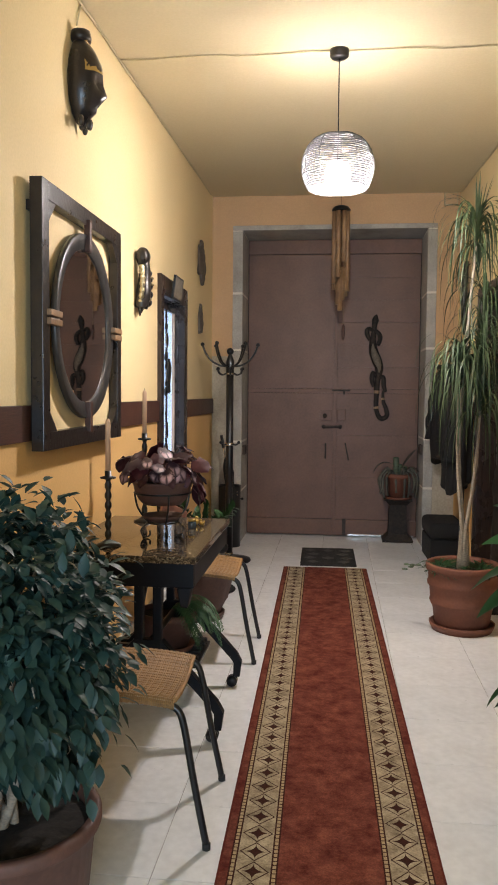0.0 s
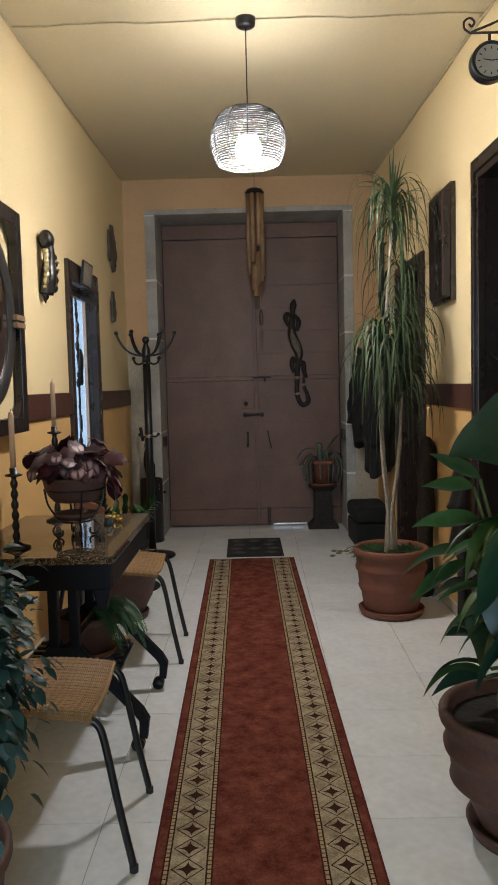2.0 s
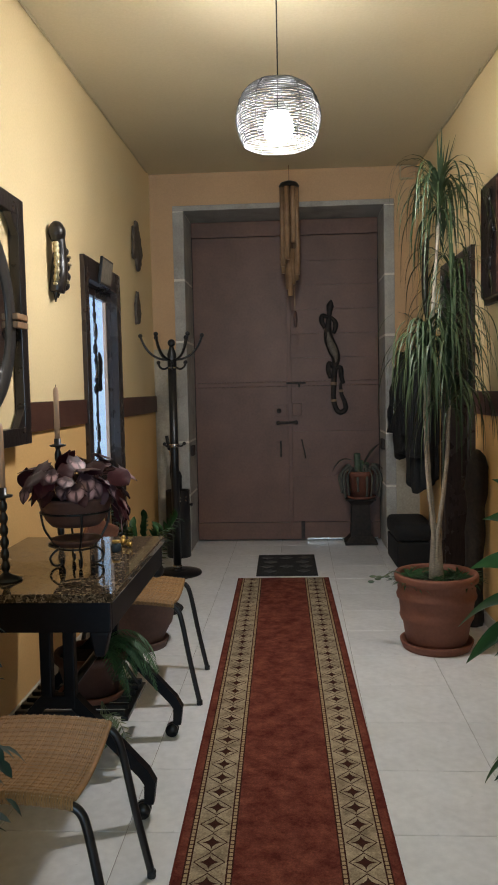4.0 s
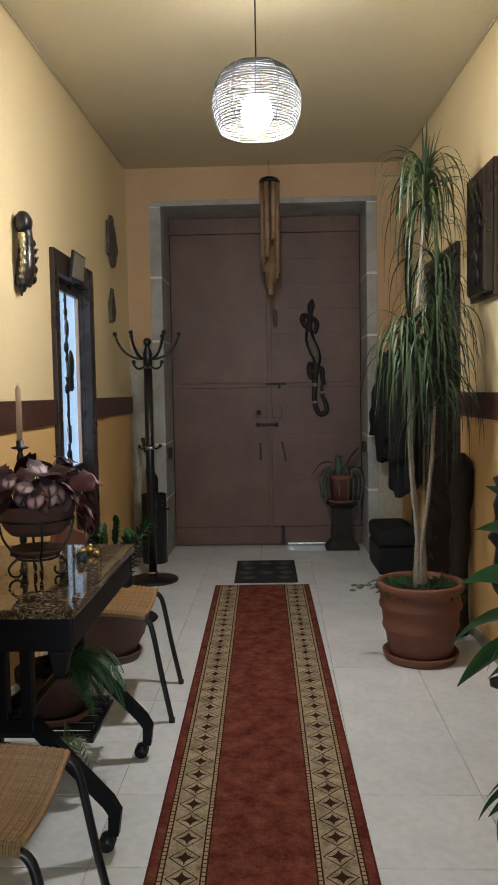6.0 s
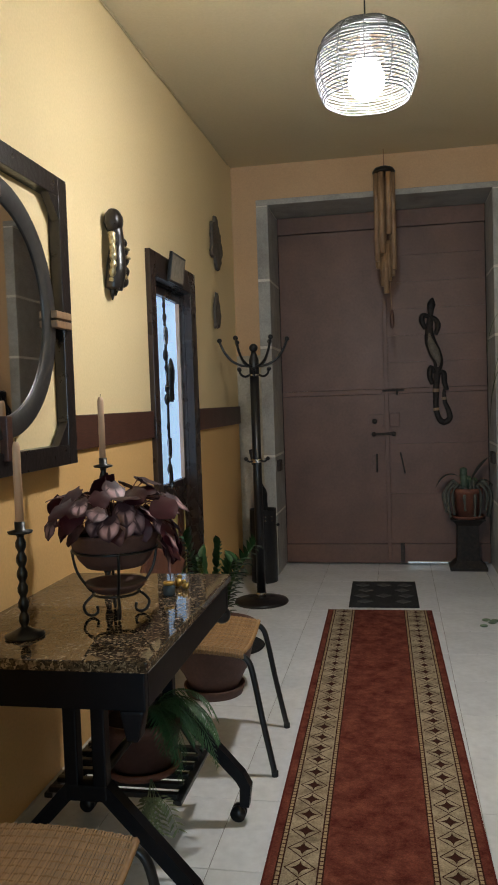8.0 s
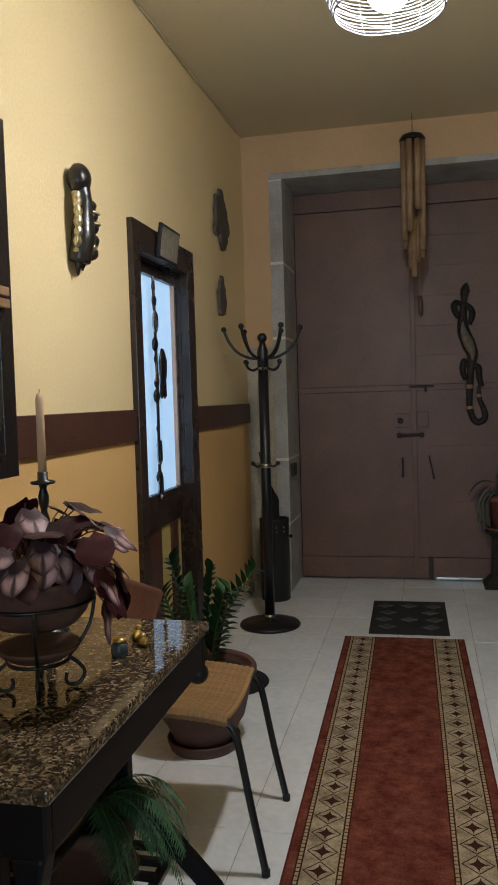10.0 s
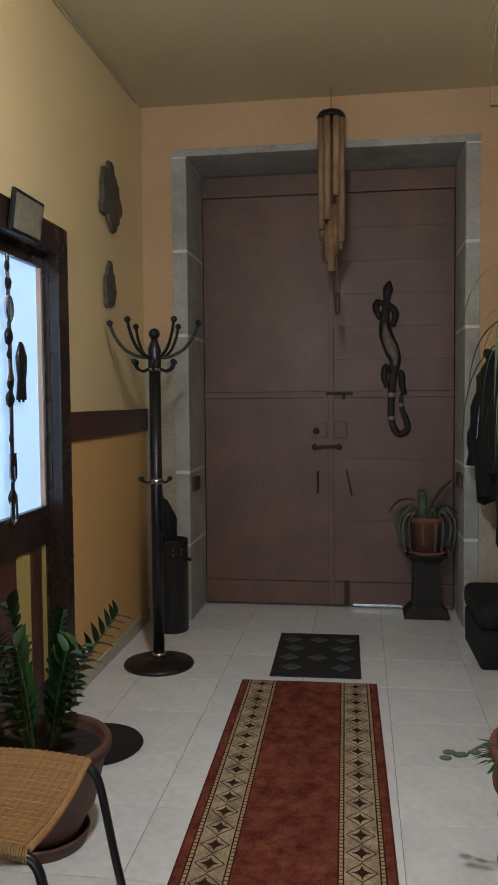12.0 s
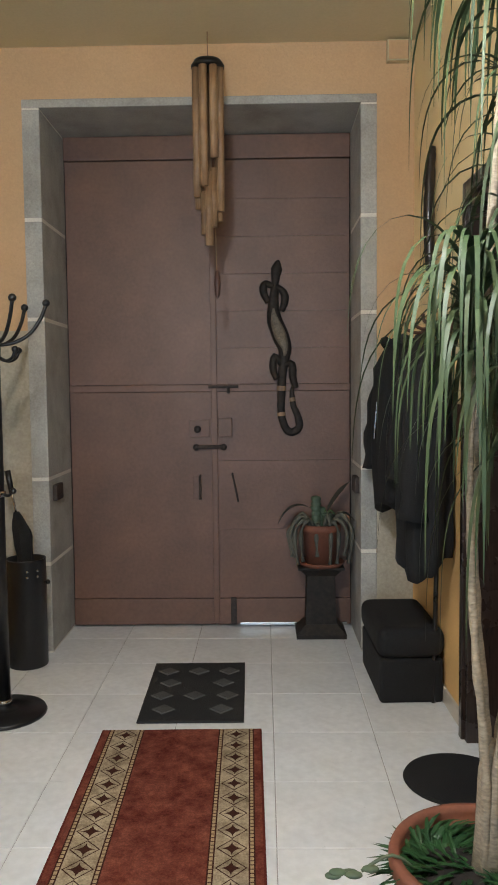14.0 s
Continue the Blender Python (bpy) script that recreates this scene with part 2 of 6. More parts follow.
def begonia_mat():
    """A leaf with silver-pink between dark veins and a dark heart; the leaf lies along its own y axis."""
    m = mat("begonia_silver", (0.46, 0.29, 0.30), 0.5, grain=50, vary=0.15, stain=0.2, stain_scale=25, bump=0.25, tint=(0.09, 0.03, 0.04), random_vary=0.4)
    nt = m.node_tree
    n, l = nt.nodes, nt.links
    b = n["Principled BSDF"]
    tc = n.new("ShaderNodeTexCoord")
    sp = n.new("ShaderNodeSeparateXYZ")
    l.new(tc.outputs["Object"], sp.inputs[0])
    at = n.new("ShaderNodeMath")
    at.operation = "ARCTAN2"
    l.new(sp.outputs["X"], at.inputs[0]), l.new(sp.outputs["Y"], at.inputs[1])
    ab = n.new("ShaderNodeMath")
    ab.operation = "MULTIPLY"
    ab.inputs[1].default_value = 7.0
    l.new(at.outputs[0], ab.inputs[0])
    co = n.new("ShaderNodeMath")
    co.operation = "COSINE"
    l.new(ab.outputs[0], co.inputs[0])
    mr = n.new("ShaderNodeMapRange")
    mr.inputs["From Min"].default_value, mr.inputs["From Max"].default_value = 0.45, 0.98
    mr.inputs["To Max"].default_value = 0.95
    l.new(co.outputs[0], mr.inputs["Value"])
    ln = n.new("ShaderNodeVectorMath")
    ln.operation = "LENGTH"
    l.new(tc.outputs["Object"], ln.inputs[0])
    heart = n.new("ShaderNodeMapRange")
    heart.inputs["From Min"].default_value, heart.inputs["From Max"].default_value = 0.046, 0.024
    l.new(ln.outputs["Value"], heart.inputs["Value"])
    mx = n.new("ShaderNodeMath")
    mx.operation = "MAXIMUM"
    l.new(mr.outputs["Result"], mx.inputs[0]), l.new(heart.outputs["Result"], mx.inputs[1])
    mid = n.new("ShaderNodeMapping")
    mid.inputs["Location"].default_value, mid.inputs["Scale"].default_value = (0, -0.56, 0), (20.0, 15.6, 0)
    l.new(tc.outputs["Object"], mid.inputs["Vector"])
    away = n.new("ShaderNodeVectorMath")
    away.operation = "LENGTH"
    l.new(mid.outputs["Vector"], away.inputs[0])
    margin = n.new("ShaderNodeMapRange")
    margin.inputs["From Min"].default_value, margin.inputs["From Max"].default_value = 0.55, 0.86
    l.new(away.outputs["Value"], margin.inputs["Value"])
    rim = n.new("ShaderNodeMath")
    rim.operation = "MAXIMUM"
    l.new(mx.outputs[0], rim.inputs[0]), l.new(margin.outputs["Result"], rim.inputs[1])
    mix = n.new("ShaderNodeMix")
    mix.data_type = "RGBA"
    mix.inputs[7].default_value = (0.045, 0.02, 0.026, 1)
    src = b.inputs["Base Color"].links[0].from_socket
    l.new(rim.outputs[0], mix.inputs["Factor"])
    l.new(src, mix.inputs[6])
    l.new(mix.outputs[2], b.inputs["Base Color"])
    return m


M_BEGONIA = begonia_mat()
for dull in (M_BEGONIA, M_BEGDARK, M_DRAC, M_ZZ, M_FICUS):
    dull.node_tree.nodes["Principled BSDF"].inputs["Specular IOR Level"].default_value = 0.28


def granite_mat():
    m = mat("polished_granite", (0.09, 0.062, 0.037), 0.08, grain=70, vary=0.35, stain=0.3, stain_scale=25, bump=0.0, tint=(0.03, 0.022, 0.017))
    nt = m.node_tree
    n, l = nt.nodes, nt.links
    b = n["Principled BSDF"]
    vo = n.new("ShaderNodeTexVoronoi")
    vo.inputs["Scale"].default_value = 150
    tc = n.new("ShaderNodeTexCoord")
    warp = n.new("ShaderNodeTexNoise")
    warp.inputs["Scale"].default_value, warp.inputs["Detail"].default_value = 60, 3
    l.new(tc.outputs["Object"], warp.inputs["Vector"])
    add = n.new("ShaderNodeVectorMath")
    add.operation = "MULTIPLY_ADD"
    add.inputs[1].default_value = (0.03, 0.03, 0.03)
    l.new(warp.outputs["Color"], add.inputs[0]), l.new(tc.outputs["Object"], add.inputs[2])
    l.new(add.outputs["Vector"], vo.inputs["Vector"])
    cr = n.new("ShaderNodeValToRGB")
    e = cr.color_ramp.elements
    e[0].color, e[1].color = (0.01, 0.008, 0.007, 1), (0.34, 0.26, 0.17, 1)
    e.new(0.4).color = (0.045, 0.03, 0.018, 1)
    e.new(0.75).color = (0.12, 0.08, 0.045, 1)
    sp = n.new("ShaderNodeSeparateXYZ")
    l.new(vo.outputs["Color"], sp.inputs[0])
    l.new(sp.outputs["X"], cr.inputs["Fac"])
    mix = n.new("ShaderNodeMix")
    mix.data_type = "RGBA"
    mix.inputs["Factor"].default_value = 0.8
    src = b.inputs["Base Color"].links[0].from_socket
    l.new(src, mix.inputs[6]), l.new(cr.outputs["Color"], mix.inputs[7])
    l.new(mix.outputs[2], b.inputs["Base Color"])
    l.remove(b.inputs["Roughness"].links[0])
    b.inputs["Roughness"].default_value = 0.05
    return m


M_GRANITE = granite_mat()


def rug_mat():
    """A woven runner: red field, beige bands with lozenges and beads. The mesh has x across, y along."""
    m = bpy.data.materials.new("woven_runner")
    m.use_nodes = True
    nt = m.node_tree
    n, l = nt.nodes, nt.links
    b = n["Principled BSDF"]
    b.inputs["Roughness"].default_value = 0.95
    b.inputs["Specular IOR Level"].default_value = 0.1

    def op(kind, a, c=None, d=None):
        x = n.new("ShaderNodeMath")
        x.operation = kind
        for i, v in enumerate((a, c, d)):
            if v is None:
                continue
            if isinstance(v, (int, float)):
                x.inputs[i].default_value = v
            else:
                l.new(v, x.inputs[i])
        return x.outputs[0]

    def mixc(f, a, c):
        x = n.new("ShaderNodeMix")
        x.data_type = "RGBA"
        l.new(f, x.inputs["Factor"])
        for i, v in ((6, a), (7, c)):
            if isinstance(v, tuple):
                x.inputs[i].default_value = (*v, 1)
            else:
                l.new(v, x.inputs[i])
        return x.outputs[2]

    def inside(v, lo, hi):
        return op("MULTIPLY", op("GREATER_THAN", v, lo), op("LESS_THAN", v, hi))

    tc = n.new("ShaderNodeTexCoord")
    sp = n.new("ShaderNodeSeparateXYZ")
    l.new(tc.outputs["Object"], sp.inputs[0])
    u, v = op("ABSOLUTE", sp.outputs["X"]), sp.outputs["Y"]
    no = n.new("ShaderNodeTexNoise")
    no.inputs["Scale"].default_value, no.inputs["Detail"].default_value, no.inputs["Roughness"].default_value = 11, 8, 0.78
    l.new(tc.outputs["Object"], no.inputs["Vector"])
    nf = n.new("ShaderNodeTexNoise")
    nf.inputs["Scale"].default_value, nf.inputs["Detail"].default_value = 170, 3
    l.new(tc.outputs["Object"], nf.inputs["Vector"])
    mr = n.new("ShaderNodeMapRange")
    mr.inputs["From Min"].default_value, mr.inputs["From Max"].default_value = 0.38, 0.68
    l.new(no.outputs["Fac"], mr.inputs["Value"])
    field = mixc(mr.outputs["Result"], (0.085, 0.016, 0.012), (0.235, 0.075, 0.046))
    beige = mixc(mr.outputs["Result"], (0.44, 0.355, 0.24), (0.13, 0.095, 0.058))
    dark = (0.045, 0.014, 0.009)
    c0, hw, per = 0.232, 0.05, 0.103
    uu = op("DIVIDE", op("SUBTRACT", u, c0), hw)
    ua = op("ABSOLUTE", uu)
    va = op("ABSOLUTE", op("SUBTRACT", op("MULTIPLY", op("FRACT", op("DIVIDE", v, per)), 2.0), 1.0))
    d = op("ADD", ua, va)
    band = mixc(inside(d, 0.88, 0.99), beige, dark)
    star = op("ADD", op("POWER", ua, 0.5), op("POWER", va, 0.55))
    band = mixc(op("LESS_THAN", star, 0.90), band, dark)
    bead = op("LESS_THAN", op("FRACT", op("DIVIDE", v, 0.021)), 0.22)
    beads = mixc(bead, (0.36, 0.26, 0.15), dark)
    col = field
    col = mixc(inside(u, 0.158, 0.306), col, dark)
    col = mixc(inside(u, 0.163, 0.174), col, beads)
    col = mixc(inside(u, 0.290, 0.301), col, beads)
    col = mixc(inside(u, 0.179, 0.285), col, band)
    col = mixc(inside(u, 0.331, 0.4), col, (0.10, 0.02, 0.014))
    hs = n.new("ShaderNodeHueSaturation")
    rb = n.new("ShaderNodeMapRange")
    rb.inputs["To Min"].default_value, rb.inputs["To Max"].default_value = 0.45, 1.55
    l.new(nf.outputs["Fac"], rb.inputs["Value"])
    l.new(rb.outputs["Result"], hs.inputs["Value"])
    l.new(col, hs.inputs["Color"])
    l.new(hs.outputs["Color"], b.inputs["Base Color"])
    bp = n.new("ShaderNodeBump")
    bp.inputs["Strength"].default_value, bp.inputs["Distance"].default_value = 0.5, 0.003
    l.new(nf.outputs["Fac"], bp.inputs["Height"])
    l.new(bp.outputs["Normal"], b.inputs["Normal"])
    return m


M_RUG = rug_mat()

# ---- mesh tools ----


def link_mesh(name, bm, material, smooth=False):
    me = bpy.data.meshes.new(name)
    bmesh.ops.recalc_face_normals(bm, faces=bm.faces)
    bm.to_mesh(me)
    bm.free()
    for m in (material if isinstance(material, (list, tuple)) else [material]):
        me.materials.append(m)
    if smooth:
        for p in me.polygons:
            p.use_smooth = True
    return new(name, me)


def part(name, bm, material, parent, label="", smooth=False):
    ob = link_mesh(name, bm, material, smooth)
    ob.parent = parent
    if label:
        ob["label"] = label
    return ob


def thing(name, at, label, category, group="", kind="", rz=0.0):
    ob = new(name)
    ob.empty_display_size = 0.05
    ob.matrix_basis = pose(*at, 0, 0, rz)
    return tagged(ob, label, category, group, kind)


def single(name, bm, material, label, category="", group="", kind="", smooth=False, at=None):
    ob = link_mesh(name, bm, material, smooth)
    if at is not None:
        ob.matrix_basis = at if isinstance(at, Matrix) else pose(*at)
    return tagged(ob, label, category, group, kind)


def box(bm, x0, x1, y0, y1, z0, z1, bevel=0.0, segs=2, m=None):
    r = bmesh.ops.create_cube(bm, size=1.0)
    vs = r["verts"]
    for v in vs:
        v.co = Vector((x0 + (v.co.x + 0.5) * (x1 - x0), y0 + (v.co.y + 0.5) * (y1 - y0), z0 + (v.co.z + 0.5) * (z1 - z0)))
    if m is not None:
        bmesh.ops.transform(bm, matrix=m, verts=vs)
    if bevel:
        es = {e for v in vs for e in v.link_edges}
        bmesh.ops.bevel(bm, geom=list(es), offset=bevel, segments=segs, affect="EDGES", profile=0.6)
    return bm


def nbox(*a, **k):
    return box(bmesh.new(), *a, **k)


def lathe(bm, profile, segs=32, at=(0, 0, 0), wobble=0.0):
    """Turn (radius, height) pairs round z."""
    rings = []
    for r, z in profile:
        ring = []
        for i in range(segs):
            a = 2 * math.pi * i / segs
            rr = r * (1 + wobble * math.sin(3 * a + z * 9))
            ring.append(bm.verts.new((at[0] + rr * math.cos(a), at[1] + rr * math.sin(a), at[2] + z)))
        rings.append(ring)
    for a, b in zip(rings, rings[1:]):
        for i in range(segs):
            j = (i + 1) % segs
            bm.faces.new((a[i], a[j], b[j], b[i]))
    for ring in (rings[0], rings[-1]):
        bm.faces.new(ring)
    return bm


def nlathe(profile, segs=32, at=(0, 0, 0), wobble=0.0):
    return lathe(bmesh.new(), profile, segs, at, wobble)


def tube(bm, pts, radius, segs=8, closed=False, flat=1.0, phase=0.0):
    """A round bar along points; radius may be a list."""
    pts = [Vector(p) for p in pts]
    n = len(pts)
    rad = radius if isinstance(radius, (list, tuple)) else [radius] * n
    rings = []
    up = Vector((0, 0, 1))
    first = (pts[1] - pts[0]).normalized()
    side = first.cross(up)
    if side.length < 1e-3:
        side = first.cross(Vector((1, 0, 0)))
    side.normalize()
    for i, p in enumerate(pts):
        a = pts[(i - 1) % n] if closed or i else p
        b = pts[(i + 1) % n] if closed or i < n - 1 else p
        t = (b - a).normalized()
        side = (side - t * side.dot(t))
        side.normalize()
        nor = t.cross(side)
        ring = []
        for k in range(segs):
            an = 2 * math.pi * k / segs + phase
            ring.append(bm.verts.new(p + rad[i] * (math.cos(an) * side + flat * math.sin(an) * nor)))
        rings.append(ring)
    pairs = list(zip(rings, rings[1:]))
    if closed:
        pairs.append((rings[-1], rings[0]))
    for a, b in pairs:
        for k in range(segs):
            j = (k + 1) % segs
            bm.faces.new((a[k], a[j], b[j], b[k]))
    if not closed:
        bm.faces.new(rings[0])
        bm.faces.new(rings[-1])
    return bm


def ntube(pts, radius, segs=8, closed=False, flat=1.0, phase=0.0):
    return tube(bmesh.new(), pts, radius, segs, closed, flat, phase)


def smooth_path(pts, steps=6):
    """Catmull-Rom through the points."""
    pts = [Vector(p) for p in pts]
    out = []
    for i in range(len(pts) - 1):
        p0, p1, p2, p3 = pts[max(i - 1, 0)], pts[i], pts[i + 1], pts[min(i + 2, len(pts) - 1)]
        for s in range(steps):
            t = s / steps
            out.append(0.5 * ((2 * p1) + (p2 - p0) * t + (2 * p0 - 5 * p1 + 4 * p2 - p3) * t * t + (3 * p1 - p0 - 3 * p2 + p3) * t ** 3))
    out.append(pts[-1])
    return out


def ball(bm, c, r, sx=1, sy=1, sz=1, u=14, v=10):
    res = bmesh.ops.create_uvsphere(bm, u_segments=u, v_segments=v, radius=r)
    bmesh.ops.transform(bm, matrix=Matrix.Translation(c) @ Matrix.Diagonal((sx, sy, sz, 1)), verts=res["verts"])
    return bm


def rough_up(bm, amount, scale=8.0, seed=0.0):
    """Uneven, hand-worked surface."""
    for v in bm.verts:
        d = noise.noise_vector(v.co * scale + Vector((seed, seed, seed)))
        v.co += d * amount
    return bm


def blade(bm, base, way, length, width, droop=0.5, fold=0.15, segs=5, shape=0.9, twist=0.0, roll=0.0):
    """A leaf with a midrib: grows along way and sinks under its own weight."""
    p = Vector(base)
    d = Vector(way).normalized()
    side = d.cross(Vector((0, 0, 1)))
    if side.length < 0.05:
        side = Vector((math.cos(twist * 7), math.sin(twist * 7), 0))
    side.normalize()
    side = Matrix.Rotation(radians(roll), 3, d) @ side
    step = length / segs
    rows = []
    for i in range(segs + 1):
        t = i / segs
        w = width * 0.5 * max(0.03, math.sin(math.pi * min(1, t ** shape)) if shape else 1.0)
        nor = side.cross(d).normalized()
        s2 = (Matrix.Rotation(twist * t, 3, d) @ side)
        rows.append((bm.verts.new(p - s2 * w + nor * w * fold), bm.verts.new(p), bm.verts.new(p + s2 * w + nor * w * fold)))
        d = (d + Vector((0, 0, -droop / segs))).normalized()
        side = (side - d * side.dot(d)).normalized()
        p = p + d * step
    for a, b in zip(rows, rows[1:]):
        bm.faces.new((a[0], a[1], b[1], b[0]))
        bm.faces.new((a[1], a[2], b[2], b[1]))
    return bm


def strap(bm, base, way, length, width, droop, segs=7):
    """A long narrow leaf."""
    p = Vector(base)
    d = Vector(way).normalized()
    side = d.cross(Vector((0, 0, 1)))
    side = side.normalized() if side.length > 0.05 else Vector((1, 0, 0))
    rows = []
    for i in range(segs + 1):
        t = i / segs
        w = width * 0.5 * (1 - t ** 2.2) * (0.6 + 0.4 * min(1, t * 5)) + 0.0004
        rows.append((bm.verts.new(p - side * w), bm.verts.new(p + side * w)))
        d = (d + Vector((0, 0, -droop / segs * (0.4 + 1.4 * t)))).normalized()
        p = p + d * (length / segs)
    for a, b in zip(rows, rows[1:]):
        bm.faces.new((a[0], a[1], b[1], b[0]))
    return bm

# ---- the hall: walls, floor, ceiling ----
XL = -1.11                       # face of the west wall
Y_END, Y_BACK = 7.34, -2.6       # faces of the end walls
DADO0, DADO1 = 1.24, 1.378


def xr(y):
    """Face of the east wall, which is not quite parallel."""
    return 1.25 - 0.024 * (y - 4.0)


def zc(y):
    """The ceiling rises a little towards the portal."""
    return 3.205 + 0.02 * (y - 4.1)


EAST = Matrix.Translation((xr(0), 0, 0)) @ Matrix.Rotation(math.atan(0.024), 4, "Z")   # local y runs along the wall, local -x faces the hall


def wall_boxes(bm, holes, y0, y1, z0, z1, x0, x1):
    """A wall along y with holes (ya, yb, top), between two heights."""
    y = y0
    for a, b, top in sorted(holes):
        box(bm, x0, x1, y, a, z0, z1)
        if top < z1:
            box(bm, x0, x1, a, b, max(top, z0), z1)
        y = b
    box(bm, x0, x1, y, y1, z0, z1)
    return bm


WEST_HOLES = [(5.09, 5.855, 2.10)]
EAST_HOLES = [(3.01, 4.215, 2.45), (5.50, 6.23, 2.19)]
wall_w = single("wall_west", wall_boxes(bmesh.new(), WEST_HOLES, Y_BACK - 0.3, Y_END + 0.9, DADO0 + 0.03, 3.6, XL - 0.3, XL), M_CREAM, "cream painted plaster wall above a brown rail", "wall", kind="structure")
single("wall_west_lower", wall_boxes(bmesh.new(), WEST_HOLES, Y_BACK - 0.3, Y_END + 0.9, -0.1, DADO0 + 0.03, XL - 0.3, XL), M_ORANGE, "orange painted lower wall below a brown rail", "wall", kind="structure")
ob = single("wall_east", wall_boxes(bmesh.new(), EAST_HOLES, Y_BACK - 0.4, Y_END + 0.9, DADO0 + 0.03, 3.6, 0, 0.3), M_CREAM, "cream painted plaster wall above a brown rail", "wall", kind="structure", at=EAST)
single("wall_east_lower", wall_boxes(bmesh.new(), EAST_HOLES, Y_BACK - 0.4, Y_END + 0.9, -0.1, DADO0 + 0.03, 0, 0.3), M_ORANGE, "orange painted lower wall below a brown rail", "wall", kind="structure", at=EAST)

bm = bmesh.new()
for y0, y1 in ((Y_BACK - 0.3, Y_END + 0.6),):
    vs = [bm.verts.new((x, y, zc(y) + dz)) for dz in (0, 0.2) for x in (-1.4, 1.6) for y in (y0, y1)]
    for f in ((0, 1, 3, 2), (4, 6, 7, 5), (0, 4, 5, 1), (2, 3, 7, 6), (0, 2, 6, 4), (1, 5, 7, 3)):
        bm.faces.new([vs[i] for i in f])
single("ceiling", bm, M_CEIL, "cream painted plaster ceiling", "ceiling", kind="structure")

# End wall with the portal: opening and stone surround.
PX0, PX1, PZ = -0.82, 0.885, 2.955
SX0, SX1, SZ = -0.915, 0.972, 3.0
bm = bmesh.new()
box(bm, XL - 0.02, SX0, Y_END, Y_END + 0.52, 1.78, 3.6)
box(bm, SX1, 1.3, Y_END, Y_END + 0.52, 0.0, 3.6)
box(bm, SX0, SX1, Y_END, Y_END + 0.52, SZ, 3.6)
wall_n = single("wall_north", bm, M_PEACH, "peach painted end wall round a stone doorway", "wall", kind="structure")
single("wall_north_bare", rough_up(nbox(XL - 0.02, SX0, Y_END + 0.004, Y_END + 0.52, 0.0, 1.78), 0.0), M_PLASTER, "bare grey plaster low on the end wall", "wall", kind="structure")
single("wall_north_patch", nbox(SX1, 1.25, Y_END - 0.006, Y_END, 0.0, 0.92, bevel=0.004), M_PLASTER, "bare grey plaster patch low on the end wall", "wall", kind="structure")

surround = tagged(new("door_surround"), "grey granite door surround with white mortar joints", "door surround", kind="structure")


def stones(x0, x1, joints, y0, y1):
    for a, b in zip(joints, joints[1:]):
        part("stone", nbox(x0, x1, y0, y1, a + 0.009, b - 0.009, bevel=0.006), M_STONE, surround)
    part("mortar", nbox(x0 + 0.002, x1 - 0.002, y0 + 0.002, y1, joints[0], joints[-1]), M_MORTAR, surround)


stones(SX0, PX0, [0.0, 0.50, 0.97, 1.84, 2.37, PZ], Y_END - 0.008, Y_END + 0.50)
stones(PX1, SX1, [0.0, 0.56, 1.018, 1.858, 2.37, PZ], Y_END - 0.008, Y_END + 0.50)
part("lintel", nbox(SX0, SX1, Y_END - 0.008, Y_END + 0.50, PZ, SZ, bevel=0.006), M_STONE, surround)
for x, z in ((PX0 + 0.012, 0.885), (PX1 - 0.012, 0.915)):
    part("iron_socket", nbox(x - 0.014, x + 0.014, Y_END + 0.06, Y_END + 0.20, z - 0.045, z + 0.045, bevel=0.008), M_IRON, surround, "rusty iron bar socket")

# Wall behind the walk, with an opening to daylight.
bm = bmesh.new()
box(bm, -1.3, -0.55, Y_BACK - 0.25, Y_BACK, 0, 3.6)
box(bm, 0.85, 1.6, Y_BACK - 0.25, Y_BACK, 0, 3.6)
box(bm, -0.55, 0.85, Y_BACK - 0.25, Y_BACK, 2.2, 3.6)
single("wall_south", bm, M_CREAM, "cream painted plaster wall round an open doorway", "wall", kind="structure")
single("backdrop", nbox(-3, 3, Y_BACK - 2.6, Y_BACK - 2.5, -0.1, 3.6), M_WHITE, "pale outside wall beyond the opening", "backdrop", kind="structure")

# Brown rail and tiled skirting.
def rail(name, label, spans, z0, z1, depth, material, side):
    for a, b in spans:
        if side < 0:
            single(name, nbox(XL, XL + depth, a, b, z0, z1, bevel=0.003), material, label, "rail" if name == "trim" else "skirting", kind="structure")
        else:
            single(name, nbox(-depth, 0, a, b, z0, z1, bevel=0.003), material, label, "rail" if name == "trim" else "skirting", kind="structure", at=EAST)


rail("trim", "dark brown wooden wall rail", [(Y_BACK, 5.03), (5.951, Y_END)], DADO0, DADO1, 0.016, M_DADO, -1)
rail("trim", "dark brown wooden wall rail", [(Y_BACK, 2.93), (4.30, 5.42), (6.31, 6.9)], DADO0, DADO1, 0.016, M_DADO, 1)
rail("baseboard", "pale tile skirting along the wall", [(Y_BACK, 5.03), (5.951, Y_END)], 0.0, 0.075, 0.012, M_SKIRT, -1)
rail("baseboard", "pale tile skirting along the wall", [(Y_BACK, 2.93), (4.30, 5.42), (6.31, Y_END)], 0.0, 0.075, 0.012, M_SKIRT, 1)

# ---- the double door of the portal ----
Y_DOOR = 7.82
SEAM = 0.062
# Slab added behind the leaves, coloured dark as the shade in their gaps.
single("door_gap_backing", nbox(PX0 - 0.05, PX1 + 0.05, Y_DOOR + 0.07, Y_DOOR + 0.2, -0.1, 3.1), M_DOORDARK, "dark slab behind the door leaves, standing in for shade in their gaps", "door", kind="structure")


